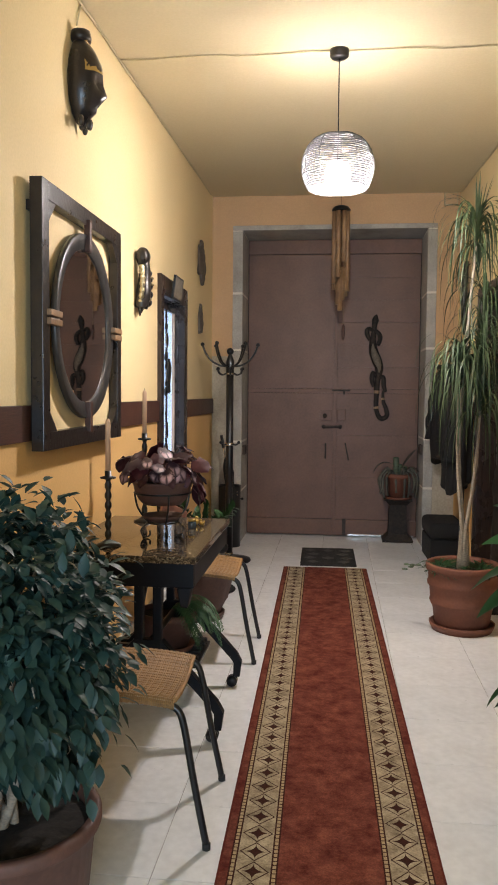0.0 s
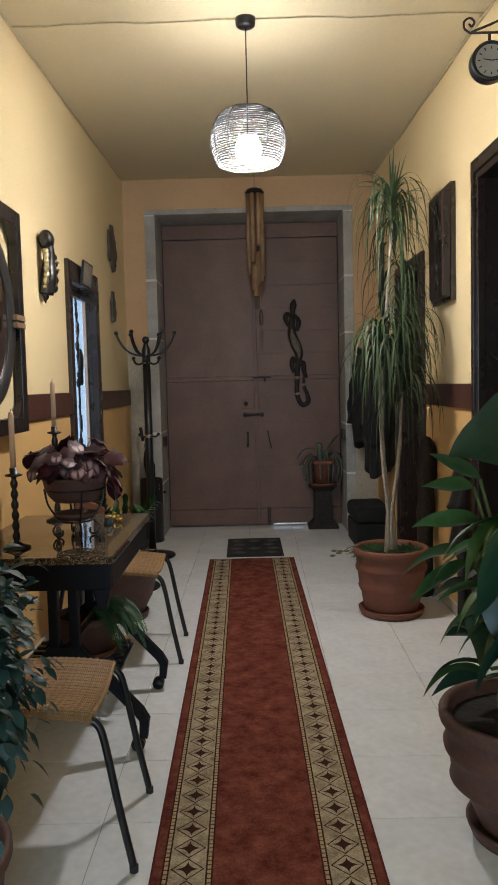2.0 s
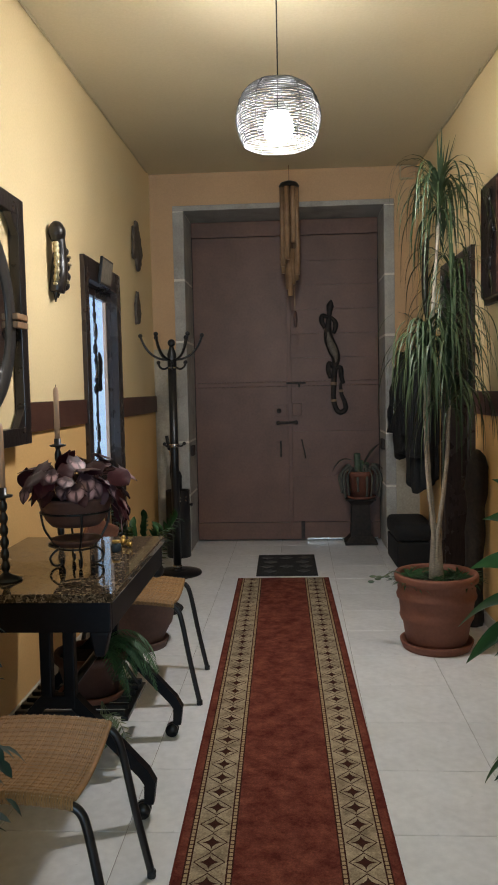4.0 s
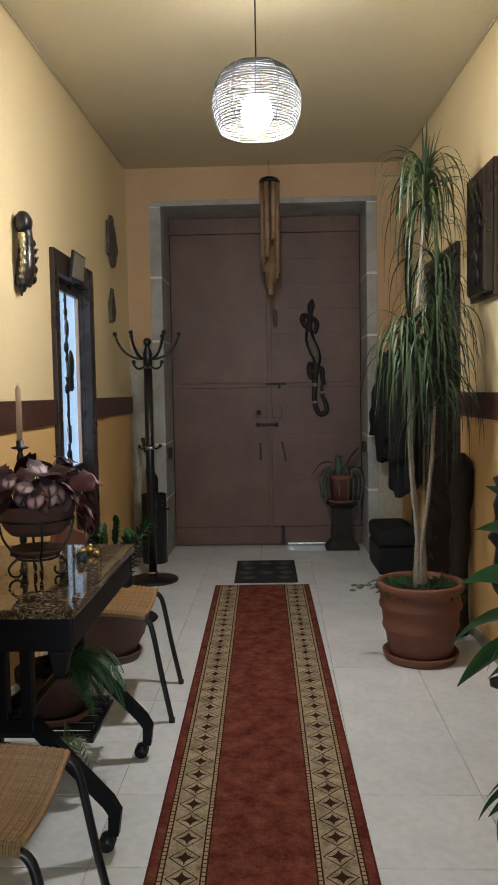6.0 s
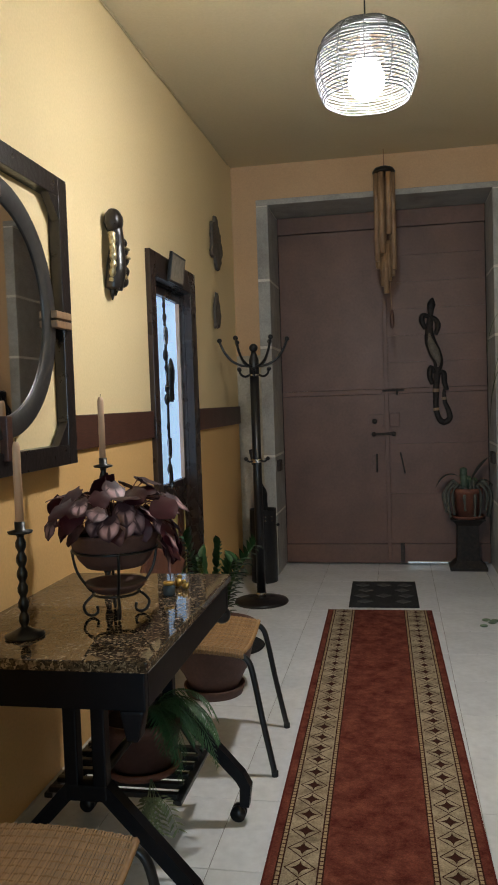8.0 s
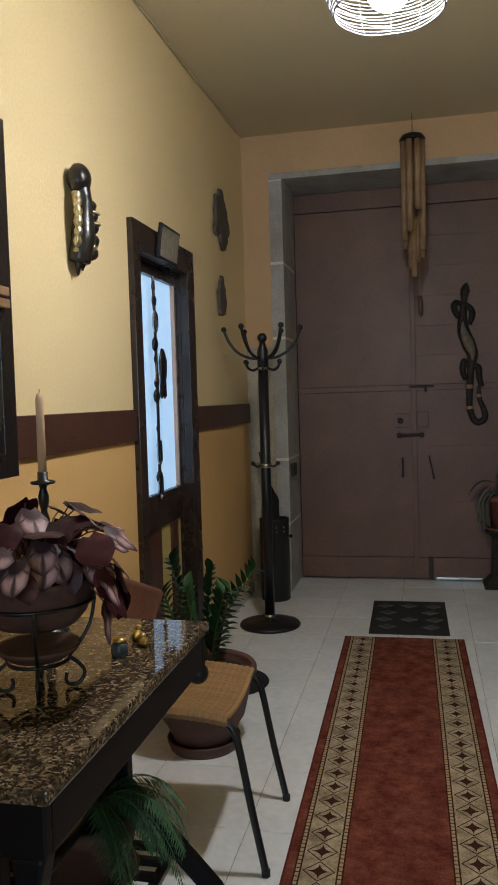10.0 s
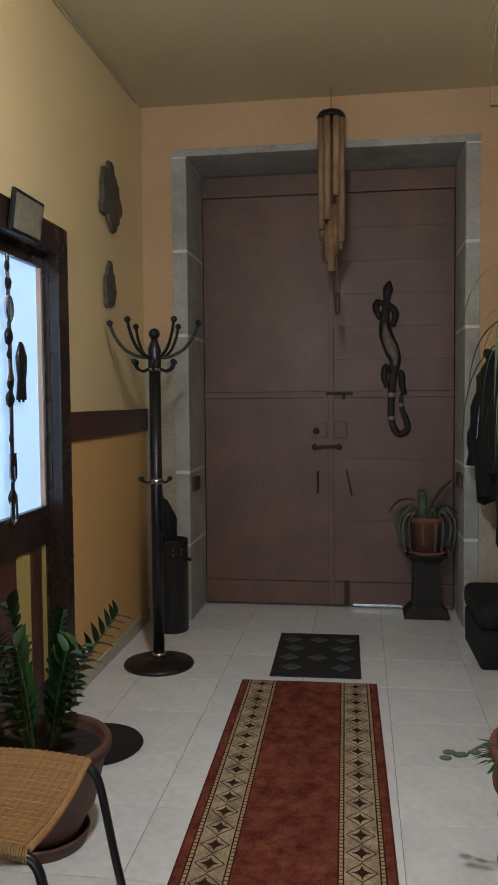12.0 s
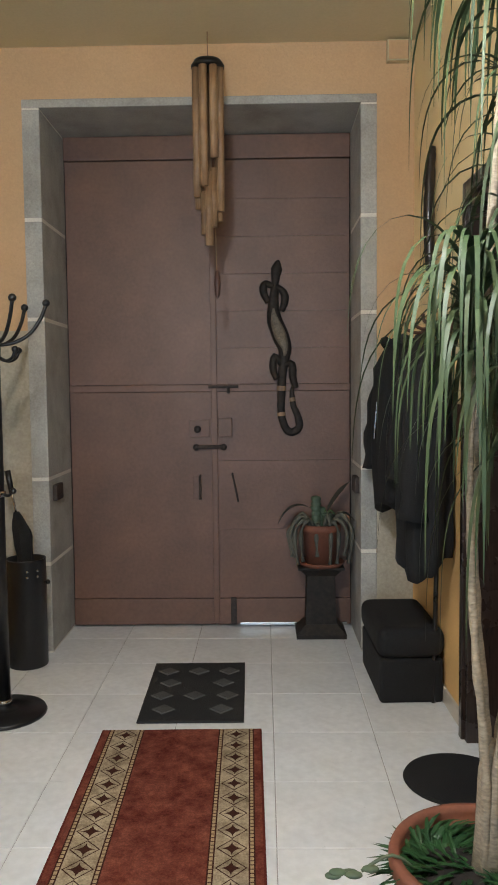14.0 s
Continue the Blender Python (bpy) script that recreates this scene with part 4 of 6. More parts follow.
begonia = thing("begonia", (BX, BY, TZ + 0.150), "potted begonia with silver-pink and dark wine leaves", "pot plant")
part("bowl", nlathe([(0.0, 0.0), (0.086, 0.0), (0.106, 0.022), (0.122, 0.056), (0.130, 0.088), (0.134, 0.094), (0.133, 0.102), (0.125, 0.102), (0.119, 0.086), (0.0, 0.08)], 40), M_CLAYDARK, begonia, "dark clay bowl", True)
part("soil", nlathe([(0.0, 0.081), (0.116, 0.081), (0.118, 0.086), (0.0, 0.092)], 24), M_SOIL, begonia)


def begonia_mesh(name, material, w):
    """Lopsided heart-shaped leaf, stalk at the origin, tip along +y."""
    bm = bmesh.new()
    rows = []
    n = 7
    for i in range(n + 1):
        t = i / n
        y = -0.028 + 0.128 * t
        half = w * math.sin(math.pi * (0.10 + 0.90 * t)) ** 0.75 if t < 1 else 0.001
        row = []
        for j in range(5):
            s = (j - 2) / 2
            x = s * half * (1.12 if s > 0 else 0.9)
            z = -3.0 * x * x - 1.8 * y * y + 0.002 * math.sin(9 * t + 3 * s) + 0.003 * abs(s) * math.cos(14 * t)
            notch = 0.012 * (1 - abs(s)) if i == 0 else 0
            row.append(bm.verts.new((x, y + notch, z)))
        rows.append(row)
    for a, b in zip(rows, rows[1:]):
        for j in range(4):
            bm.faces.new((a[j], a[j + 1], b[j + 1], b[j]))
    me = bpy.data.meshes.new(name)
    bm.to_mesh(me)
    bm.free()
    me.materials.append(material)
    for p in me.polygons:
        p.use_smooth = True
    return me


BEG = [begonia_mesh("leaf", M_BEGONIA, 0.048), begonia_mesh("leaf", M_BEGDARK, 0.052)]
rng = random.Random(5)
# Tiers: count, spread of ways, reach, height, pitch, size, share of dark leaves.
TIERS = (
    (18, (0, 2 * math.pi), (0.02, 0.12), (0.190, 0.260), (-38, 10), (0.58, 0.80), 0.92),
    (28, (0, 2 * math.pi), (0.10, 0.195), (0.155, 0.215), (-50, -8), (0.52, 0.82), 0.45),
    (20, (0, 2 * math.pi), (0.12, 0.19), (0.12, 0.165), (-66, -28), (0.48, 0.70), 0.45),
    (9, (-0.3, 0.9), (0.155, 0.19), (0.03, 0.13), (-82, -50), (0.60, 0.85), 0.65),
)
for n, ways, reach, height, pitches, sizes, dark in TIERS:
    for k in range(n):
        a = ways[0] + (ways[1] - ways[0]) * (k + rng.uniform(0.1, 0.9)) / n
        r, z = rng.uniform(*reach), rng.uniform(*height)
        p = Vector((r * math.cos(a), r * math.sin(a), z))
        ob = new("leaf", BEG[1] if rng.random() < dark else BEG[0])
        ob.parent = begonia
        sc = rng.uniform(*sizes)
        ob.matrix_basis = Matrix.Translation(p) @ Matrix.Rotation(a - math.pi / 2 + rng.uniform(-0.5, 0.5), 4, "Z") @ Matrix.Rotation(radians(rng.uniform(*pitches)), 4, "X") @ Matrix.Rotation(rng.uniform(-0.5, 0.5), 4, "Y") @ Matrix.Diagonal((sc, sc, sc, 1))
        b0 = Vector((0.03 * math.cos(a), 0.03 * math.sin(a), 0.088))
        part("stalk", ntube(smooth_path([b0, (b0 + p) / 2 + Vector((0, 0, 0.04)), p], 4), 0.0017, 5), M_REDSTEM, begonia, "", True)

# Small gilt figures and jars at the far end of the table.
for k, (x, y, s) in enumerate(((-0.60, 3.66, 0.8), (-0.565, 3.62, 0.65))):
    bm = bmesh.new()
    ball(bm, (0, 0, 0.016 * s), 0.018 * s, sy=1.4)
    ball(bm, (0, 0.02 * s, 0.036 * s), 0.012 * s)
    tube(bm, smooth_path([(0, -0.02 * s, 0.015 * s), (0, -0.035 * s, 0.03 * s), (0, -0.03 * s, 0.045 * s)], 4), 0.004 * s, 6)
    single("gilt_figurine", rough_up(bm, 0.002, 60, k), M_GOLD, "small gilt figurine on the granite top", "figurine", "figurines on the table", smooth=True, at=pose(x, y, TZ, 0, 0, 40 * k))
for x, y in ((-0.60, 3.54),):
    j = thing("glass_jar", (x, y, TZ), "small blue-grey glass jar on the granite top", "jar", "jars on the table")
    part("jar_body", nlathe([(0.0, 0.0), (0.018, 0.0), (0.021, 0.006), (0.021, 0.028), (0.016, 0.034), (0.0, 0.034)], 18), M_JAR, j, "", True)
    part("lid", nlathe([(0.0, 0.034), (0.017, 0.034), (0.017, 0.044), (0.0, 0.045)], 18), M_GOLD, j, "brass lid", True)

# Ferns on the shelf under the table.


def fern(at, r, fronds, seed, ways, material=None, h=0.20, reach=(0.17, 0.27)):
    rng = random.Random(seed)
    f = thing("fern", at, "potted fern with feathery fronds in a clay pot", "pot plant", "ferns under the table")
    part("pot", nlathe([(0.0, 0.0), (r * 0.7, 0.0), (r * 0.98, h * 0.8), (r * 1.06, h * 0.82), (r * 1.06, h), (r * 0.95, h), (r * 0.93, h * 0.86), (0.0, h * 0.85)], 30), M_CLAYDARK, f, "dark clay pot", True)
    part("soil", nlathe([(0.0, h * 0.855), (r * 0.9, h * 0.855), (r * 0.9, h * 0.9), (0.0, h * 0.93)], 20), M_SOIL, f)
    for k in range(fronds):
        a = ways[0] + (ways[1] - ways[0]) * rng.random()
        bm = bmesh.new()
        p = Vector((0.03 * math.cos(a), 0.03 * math.sin(a), h * 0.9))
        d = Vector((math.cos(a) * 0.8, math.sin(a) * 0.8, rng.uniform(1.1, 2.4))).normalized()
        L = rng.uniform(*reach)
        n = 18
        pts = []
        for i in range(n + 1):
            pts.append(p.copy())
            d = (d + Vector((0, 0, -0.19))).normalized()
            p += d * L / n
        tube(bm, pts, 0.0013, 4)
        for i in range(3, n):
            dd = (pts[i + 1] - pts[i]).normalized()
            s = dd.cross(Vector((0, 0, 1))).normalized()
            w = 0.042 * math.sin(math.pi * (i - 2) / (n - 1.0)) + 0.006
            for sg in (1, -1):
                for q in range(2):
                    blade(bm, pts[i] + dd * L / n * 0.5 * q, s * sg + dd * 0.5 + Vector((0, 0, 0.05 - 0.25 * q)), w, 0.0036, 0.5, 0.1, 2)
        part("frond", bm, material or M_FERN, f, "")
    return f


under = fern((-0.72, 3.56, 0.203), 0.138, 24, 8, (-1.0, 0.6), None, 0.185, (0.22, 0.38))
part("saucer", nlathe([(0.0, 0.0), (0.118, 0.0), (0.134, 0.026), (0.128, 0.03), (0.112, 0.012), (0.0, 0.010)], 30), M_TERRA, under, "terracotta saucer", True)
rng = random.Random(12)
for k in range(7):
    a = rng.uniform(-2.1, -0.5)
    bm = bmesh.new()
    pts = smooth_path([(0.06, -0.10, 0.02), (0.09 + 0.03 * math.cos(a), -0.17 + 0.02 * math.sin(a), 0.0), (0.10 + 0.07 * math.cos(a), -0.17 + 0.08 * math.sin(a), -0.015 - 0.03 * rng.random()), (0.11 + 0.10 * math.cos(a), -0.18 + 0.10 * math.sin(a), -0.055 - 0.03 * rng.random())], 4)
    tube(bm, pts, 0.0011, 4)
    for i in range(4, len(pts) - 1):
        dd = (pts[i + 1] - pts[i]).normalized()
        side = dd.cross(Vector((0.3, -0.8, 0.5))).normalized()
        for sg in (1, -1):
            blade(bm, pts[i], side * sg + dd * 0.8, 0.032, 0.011, 0.2, 0.1, 3)
    part("frond", bm, M_PALEFERN, under, "pale young frond")

# Cane stools with bent black tube legs.


def seat_sag(y):
    """The cane hangs slack between the two rails."""
    return 0.024 * (1 - (y / 0.215) ** 2)


def strand_mesh():
    bm = bmesh.new()
    pts = [(0, -0.219, -0.018), (0, -0.225, -0.002), (0, -0.215, 0.010)]
    pts += [(0, y, 0.011 - seat_sag(y)) for y in (-0.17, -0.12, -0.06, 0.0, 0.06, 0.12, 0.17)]
    pts += [(0, 0.215, 0.010), (0, 0.225, -0.002), (0, 0.219, -0.018)]
    tube(bm, pts, 0.0030, 5, flat=0.8)
    me = bpy.data.meshes.new("strand")
    bm.to_mesh(me)
    bm.free()
    me.materials.append(M_WICKER)
    return me


STRAND = strand_mesh()


def seat_z(x):
    t = abs(x) / 0.225
    return 0.462 + 0.020 * (1 - t * t)


def stool(x, y, rz, label):
    s = thing("cane_stool", (x, y, 0), label, "stool", "cane stools beside the table", rz=rz)
    seat = new("seat")
    seat.parent = s
    seat["label"] = "woven golden cane seat"
    for k in range(74):
        px = -0.222 + 0.444 * k / 73
        ob = new("strand", STRAND)
        ob.parent = seat
        ob.matrix_basis = pose(px, 0, seat_z(px) + 0.0012 * math.sin(k * 1.9))
    # Sheet added under the strands; its dark colour stands in for shade in the gaps.
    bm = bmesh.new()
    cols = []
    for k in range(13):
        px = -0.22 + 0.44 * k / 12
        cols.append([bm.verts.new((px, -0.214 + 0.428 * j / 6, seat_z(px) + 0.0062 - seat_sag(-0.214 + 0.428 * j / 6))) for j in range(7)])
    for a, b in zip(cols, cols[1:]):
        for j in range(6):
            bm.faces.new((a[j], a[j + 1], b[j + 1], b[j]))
    for k in range(19):
        yy = -0.198 + 0.022 * k
        part("cross_strand", ntube([(px, yy, seat_z(px) + 0.0125 - seat_sag(yy) + (0.0006 if (q + k) % 2 else -0.0016)) for q, px in enumerate([-0.22 + 0.0275 * i for i in range(17)])], 0.0022, 4), M_WICKER, seat)
    part("gap_sheet", bm, M_STRANDGAP, seat, "dark sheet with the shade between strands put into its colour")
    for sy in (-1, 1):
        yy = 0.210 * sy
        part("seat_bar", ntube(smooth_path([(px, yy, seat_z(px) - 0.010) for px in (-0.21, -0.14, -0.07, 0, 0.07, 0.14, 0.21)], 3), 0.010, 8), M_BLACK, s, "", True)
        for sx in (-1, 1):
            pts = [(sx * 0.205, yy, seat_z(0.205) - 0.010), (sx * 0.236, yy, 0.438), (sx * 0.256, yy * 1.01, 0.385), (sx * 0.290, yy * 1.03, 0.20), (sx * 0.329, yy * 1.06, 0.011)]
            leg = part("leg", ntube(smooth_path(pts, 5), 0.0115, 10), M_BLACK, s, "", True)
            part("foot_cap", nlathe([(0.0, 0.0), (0.013, 0.0), (0.0135, 0.02), (0.0, 0.022)], 12, (sx * 0.329, yy * 1.06, 0)), M_RUBBER, leg, "", True)
    for sx in (-1, 1):
        part("side_bar", ntube(smooth_path([(sx * 0.224, y, seat_z(0.224) + 0.008 - seat_sag(y)) for y in (-0.208, -0.10, 0.0, 0.10, 0.208)], 4), 0.008, 8), M_WICKER, s, "cane-bound side bar", True)
    return s


stool(-0.650, 2.465, 2, "low cane-seated stool with bent black tube legs beside a table")
stool(-0.678, 4.172, 2, "low cane-seated stool with bent black legs and a brown cushion")

bm = nbox(-0.17, 0.17, -0.045, 0.045, 0.0, 0.36, bevel=0.04, segs=4)
for v in bm.verts:
    v.co.y *= 1.25 - 3.5 * ((v.co.x / 0.3) ** 2 + ((v.co.z - 0.18) / 0.34) ** 2)
single("cushion", bm, mat("brown_leather", (0.19, 0.078, 0.05), 0.4, grain=60, vary=0.15, stain=0.25, stain_scale=8, bump=0.4), "brown leather cushion standing on a cane stool", "cushion", smooth=True, at=pose(-0.905, 4.20, 0.470, 0, 0, 62) @ pose(0, 0, 0, 0, 24, 0) @ Matrix.Diagonal((0.68, 0.85, 0.95, 1)))

# ---- pots ----


def pot(parent, r, h, material=None, bands=True, saucer=True, base=0.70):
    material = material or M_TERRA
    z0 = 0.035 if saucer else 0.0
    k = base / 0.70
    prof = [(0.0, z0), (r * 0.70 * k, z0), (r * 0.74 * k, z0 + 0.02), (r * (0.80 - (1 - k) * 0.45), h * 0.34), (r * (0.86 - (1 - k) * 0.45), h * 0.40)]
    if bands:
        prof += [(r * 0.885, h * 0.44), (r * 0.865, h * 0.49), (r * 0.89, h * 0.64), (r * 0.945, h * 0.68), (r * 0.955, h * 0.72), (r * 0.92, h * 0.76), (r * 0.93, h * 0.88)]
    else:
        prof += [(r * 0.93, h * 0.88)]
    prof += [(r * 0.985, h * 0.90), (r, h * 0.925), (r, h * 0.975), (r * 0.98, h), (r * 0.90, h), (r * 0.885, h * 0.96), (r * 0.87, h * 0.86), (0.0, h * 0.85)]
    part("pot", nlathe(prof, 48, wobble=0.004), material, parent, "terracotta pot with raised bands" if bands else "plain terracotta pot", True)
    part("soil", rough_up(nlathe([(0.0, h * 0.855), (r * 0.86, h * 0.858), (r * 0.86, h * 0.89), (r * 0.5, h * 0.91), (0.0, h * 0.92)], 28), 0.006, 20), M_SOIL, parent)
    if saucer:
        part("saucer", nlathe([(0.0, 0.0), (r * 0.80 * k, 0.0), (r * 0.87 * k, 0.035), (r * 0.88 * k, 0.045), (r * 0.83 * k, 0.045), (r * 0.77 * k, 0.02), (0.0, 0.018)], 40), material, parent, "terracotta saucer", True)


# Tall dracaena.
drac = thing("dracaena", (0.857, 4.76, 0), "tall drooping dracaena in a banded terracotta pot", "pot plant")
pot(drac, 0.224, 0.41)
rng = random.Random(11)
trunks = [
    [(0.00, 0.00, 0.35), (-0.015, 0.0, 0.7), (-0.045, 0.0, 1.1), (-0.02, 0.01, 1.6), (0.015, 0.02, 2.1), (0.035, 0.025, 2.40)],
    [(0.02, 0.02, 0.35), (0.02, 0.03, 0.6), (0.065, 0.03, 1.0), (0.085, 0.04, 1.5), (0.11, 0.03, 2.02)],
    [(-0.02, -0.02, 0.35), (-0.02, -0.03, 0.62), (-0.05, -0.03, 0.95), (-0.06, -0.03, 1.3), (-0.05, -0.03, 1.64)],
    [(0.01, -0.02, 0.35), (0.0, -0.03, 0.58), (0.04, -0.03, 0.9), (0.07, -0.02, 1.25), (0.08, -0.02, 1.62)],
]
for k, tr in enumerate(trunks):
    path = smooth_path(tr, 8)
    rad = [(0.015 if k == 0 else 0.012) * (1 - 0.45 * i / len(path)) * (1 + 0.12 * math.sin(i * 1.9 + k)) for i in range(len(path))]
    part("trunk", rough_up(ntube(path, rad, 9), 0.003, 30, k), M_BARK, drac, "pale ringed trunk", True)
part("trunk", rough_up(nlathe([(0.0, 0.33), (0.045, 0.33), (0.038, 0.45), (0.03, 0.60), (0.02, 0.66), (0.0, 0.68)], 12), 0.006, 18), M_BARK, drac, "", True)


def crown(c, n, length, spread, up, seed, reach=0.25):
    rng = random.Random(seed)
    bm = bmesh.new()
    for k in range(n):
        a = rng.uniform(0, 2 * math.pi)
        lift = rng.random()
        base = Vector(c) + Vector((0, 0, -reach * (1 - lift)))
        e = up * lift + rng.uniform(-0.1, 0.3)
        L = length * rng.uniform(0.65, 1.12)
        strap(bm, base, (math.cos(a) * spread, math.sin(a) * spread, e), L, rng.uniform(0.008, 0.014), rng.uniform(5.0, 9.0), 14)
    part("crown", bm, M_DRAC, drac, "crown of long drooping leaves")


crown((0.03, 0.02, 2.42), 85, 0.58, 0.17, 0.75, 1, 0.10)
crown((0.05, 0.02, 2.25), 28, 0.45, 0.10, 0.5, 5, 0.25)
crown((0.10, 0.03, 2.02), 60, 0.50, 0.13, 0.6, 2, 0.35)
crown((0.08, 0.015, 1.80), 60, 0.46, 0.11, 0.5, 6, 0.25)
crown((-0.055, -0.03, 1.66), 110, 0.50, 0.19, 0.6, 3, 0.16)
crown((0.075, -0.02, 1.58), 110, 0.54, 0.12, 0.6, 4, 0.30)
bm = bmesh.new()
for k in range(8):
    a = rng.uniform(0, 6.28)
    strap(bm, (0.035, 0.025, 2.42), (0.16 * math.cos(a) + 0.12, 0.16 * math.sin(a), 1.0), rng.uniform(0.24, 0.36), 0.018, 0.25, 6)
part("young_leaves", bm, M_DRAC, drac)
bm = bmesh.new()
for k in range(900):
    a, q = rng.uniform(0, 6.28), 0.19 * math.sqrt(rng.random())
    blade(bm, (q * math.cos(a), q * math.sin(a), 0.36), (math.cos(a * 3), math.sin(a * 3), rng.uniform(0.5, 1.6)), rng.uniform(0.04, 0.12), 0.012, 1.0, 0.2, 3)
part("undergrowth", bm, M_ZZ, drac, "small leafy plants on the soil")
bm = bmesh.new()
for k, (x, y, z) in enumerate(((-0.27, -0.03, 0.395), (-0.315, -0.02, 0.38), (-0.345, -0.05, 0.40), (-0.35, 0.0, 0.36), (-0.31, -0.06, 0.40))):
    ball(bm, (x, y, z), 0.015, sx=1.3, sy=0.8, sz=0.45, u=10, v=6)
tube(bm, smooth_path([(-0.15, 0.0, 0.36), (-0.22, -0.02, 0.42), (-0.29, -0.03, 0.39)], 4), 0.004, 5)
part("succulent_sprig", bm, M_CACTUS, drac, "jointed green sprig over the rim", True)

# Broad-leaved plant near the start.
broad = thing("broad_leaf_plant", (0.888, 2.412, 0), "dark broad-leaved plant in a terracotta pot", "pot plant")
pot(broad, 0.275, 0.395, M_CLAYDARK, base=0.56)


def leaf_object(parent, name, base, way, length, width, droop, material, stem=None, fold=0.25, shape=0.85, twist=0.0, roll=0.0):
    bm = bmesh.new()
    blade(bm, base, way, length, width, droop, fold, 12, shape, twist, roll)
    rough_up(bm, min(0.012, width * 0.07), 11.0, base[0] * 7 + base[2] * 5)
    ob = part(name, bm, material, parent, "", True)
    if stem:
        part("stalk", ntube(smooth_path([stem, (Vector(stem) * 0.45 + Vector(base) * 0.55) + Vector((0, 0, 0.06)), base], 5), 0.006, 6), M_STEM, parent, "", True)
    return ob


S0 = (0.0, 0.0, 0.36)
big = [
    ((0.10, -0.06, 1.25), (-1.0, -0.12, 0.10), 0.38, 0.26, 0.5, 66),
    ((0.00, -0.14, 0.98), (-0.55, -0.20, -0.35), 0.34, 0.26, 0.6, 62),
    ((0.04, -0.18, 0.84), (-0.45, -0.2, -0.40), 0.34, 0.26, 0.6, 60),
    ((0.00, -0.12, 0.70), (-0.7, -0.2, -0.15), 0.30, 0.18, 1.0, 45),
    ((0.10, 0.05, 1.20), (-0.3, 0.3, 0.9), 0.36, 0.18, 0.8, 20),
    ((0.12, -0.10, 1.15), (0.4, -0.4, 0.4), 0.38, 0.24, 1.0, -50),
    ((0.10, -0.15, 0.85), (0.5, -0.4, 0.1), 0.36, 0.24, 1.0, -50),
    ((0.02, -0.15, 0.66), (-0.1, -0.6, 0.0), 0.34, 0.22, 1.2, 10),
    ((0.00, -0.10, 0.58), (-0.35, -0.4, 0.1), 0.30, 0.18, 1.6, 40),
    ((0.12, -0.20, 1.42), (-0.5, -0.3, 0.5), 0.30, 0.18, 0.9, 50),
    ((0.06, -0.08, 0.92), (-0.3, -0.5, -0.3), 0.34, 0.22, 0.8, 40),
]
for p, w, L, wd_, dr, ro in big:
    leaf_object(broad, "leaf", p, w, L, wd_, dr, M_BIG, S0, 0.3, 0.8, 0.0, ro)
hanging = [
    ((-0.07, -0.10, 0.87), (-0.06, -0.30, -0.9), 0.33, 0.22),
    ((0.07, -0.16, 0.98), (0.02, -0.35, -0.9), 0.34, 0.24),
    ((0.02, -0.12, 0.70), (-0.10, -0.40, -0.8), 0.30, 0.19),
    ((0.12, -0.20, 0.78), (0.05, -0.35, -0.8), 0.32, 0.22),
    ((-0.04, -0.02, 1.04), (-0.20, -0.30, -0.8), 0.30, 0.16),
    ((-0.09, 0.04, 0.76), (-0.25, -0.30, -0.7), 0.26, 0.15),
    ((-0.02, -0.14, 0.62), (-0.22, -0.45, -0.5), 0.24, 0.16),
    ((0.02, 0.06, 0.90), (-0.25, -0.25, -0.7), 0.30, 0.18),
]
for p, w, L, wd_ in hanging:
    leaf_object(broad, "leaf", p, w, L, wd_, 0.25, M_BIG, S0, 0.25, 0.7, 0.1, 8)
# Narrow leaves: base, tip, width, sag, roll, bright or dark.
lance = [
    ((-0.10, 0.10, 1.08), (-0.26, 0.10, 1.166), 0.042, 0.2, 50, True),
    ((-0.12, 0.10, 1.052), (-0.29, 0.08, 1.064), 0.050, 0.3, 55, True),
    ((-0.10, 0.10, 0.94), (-0.32, 0.09, 0.933), 0.056, 0.5, 55, True),
    ((-0.13, 0.10, 0.845), (-0.35, 0.10, 0.772), 0.050, 1.1, 50, True),
    ((-0.13, 0.08, 0.812), (-0.33, 0.08, 0.679), 0.060, 0.6, 50, True),
    ((-0.14, 0.08, 0.75), (-0.26, 0.08, 0.70), 0.060, 0.5, 45, False),
    ((-0.14, -0.10, 0.50), (-0.345, -0.10, 0.473), 0.045, 2.2, 40, True),
    ((-0.12, -0.08, 0.52), (-0.31, -0.06, 0.49), 0.035, 1.8, 40, True),
    ((-0.13, -0.06, 0.485), (-0.29, -0.05, 0.43), 0.070, 0.8, 45, False),
    ((-0.04, 0.10, 0.53), (-0.20, 0.08, 0.618), 0.070, 0.3, 50, True),
    ((-0.09, 0.10, 0.56), (-0.215, 0.10, 0.57), 0.065, 0.6, 45, False),
    ((0.02, 0.08, 0.70), (-0.10, 0.34, 0.72), 0.060, 1.6, 20, True),
    ((0.05, 0.05, 0.95), (0.00, 0.22, 1.20), 0.060, 0.8, 20, True),
]
for k, (p, q, wd_, dr, ro, bright) in enumerate(lance):
    p, q = Vector(p) + Vector((0, 0.088, 0)), Vector(q) + Vector((0, 0.088, 0))
    chord = q - p
    leaf_object(broad, "leaf", p, chord.normalized() + Vector((0, 0, dr / 2)), chord.length * (1 + 0.05 * dr), wd_ * 1.35, dr, M_BRIGHT if bright else M_BIG, S0, 0.3, 0.75, 0.2 * (-1) ** k, ro)

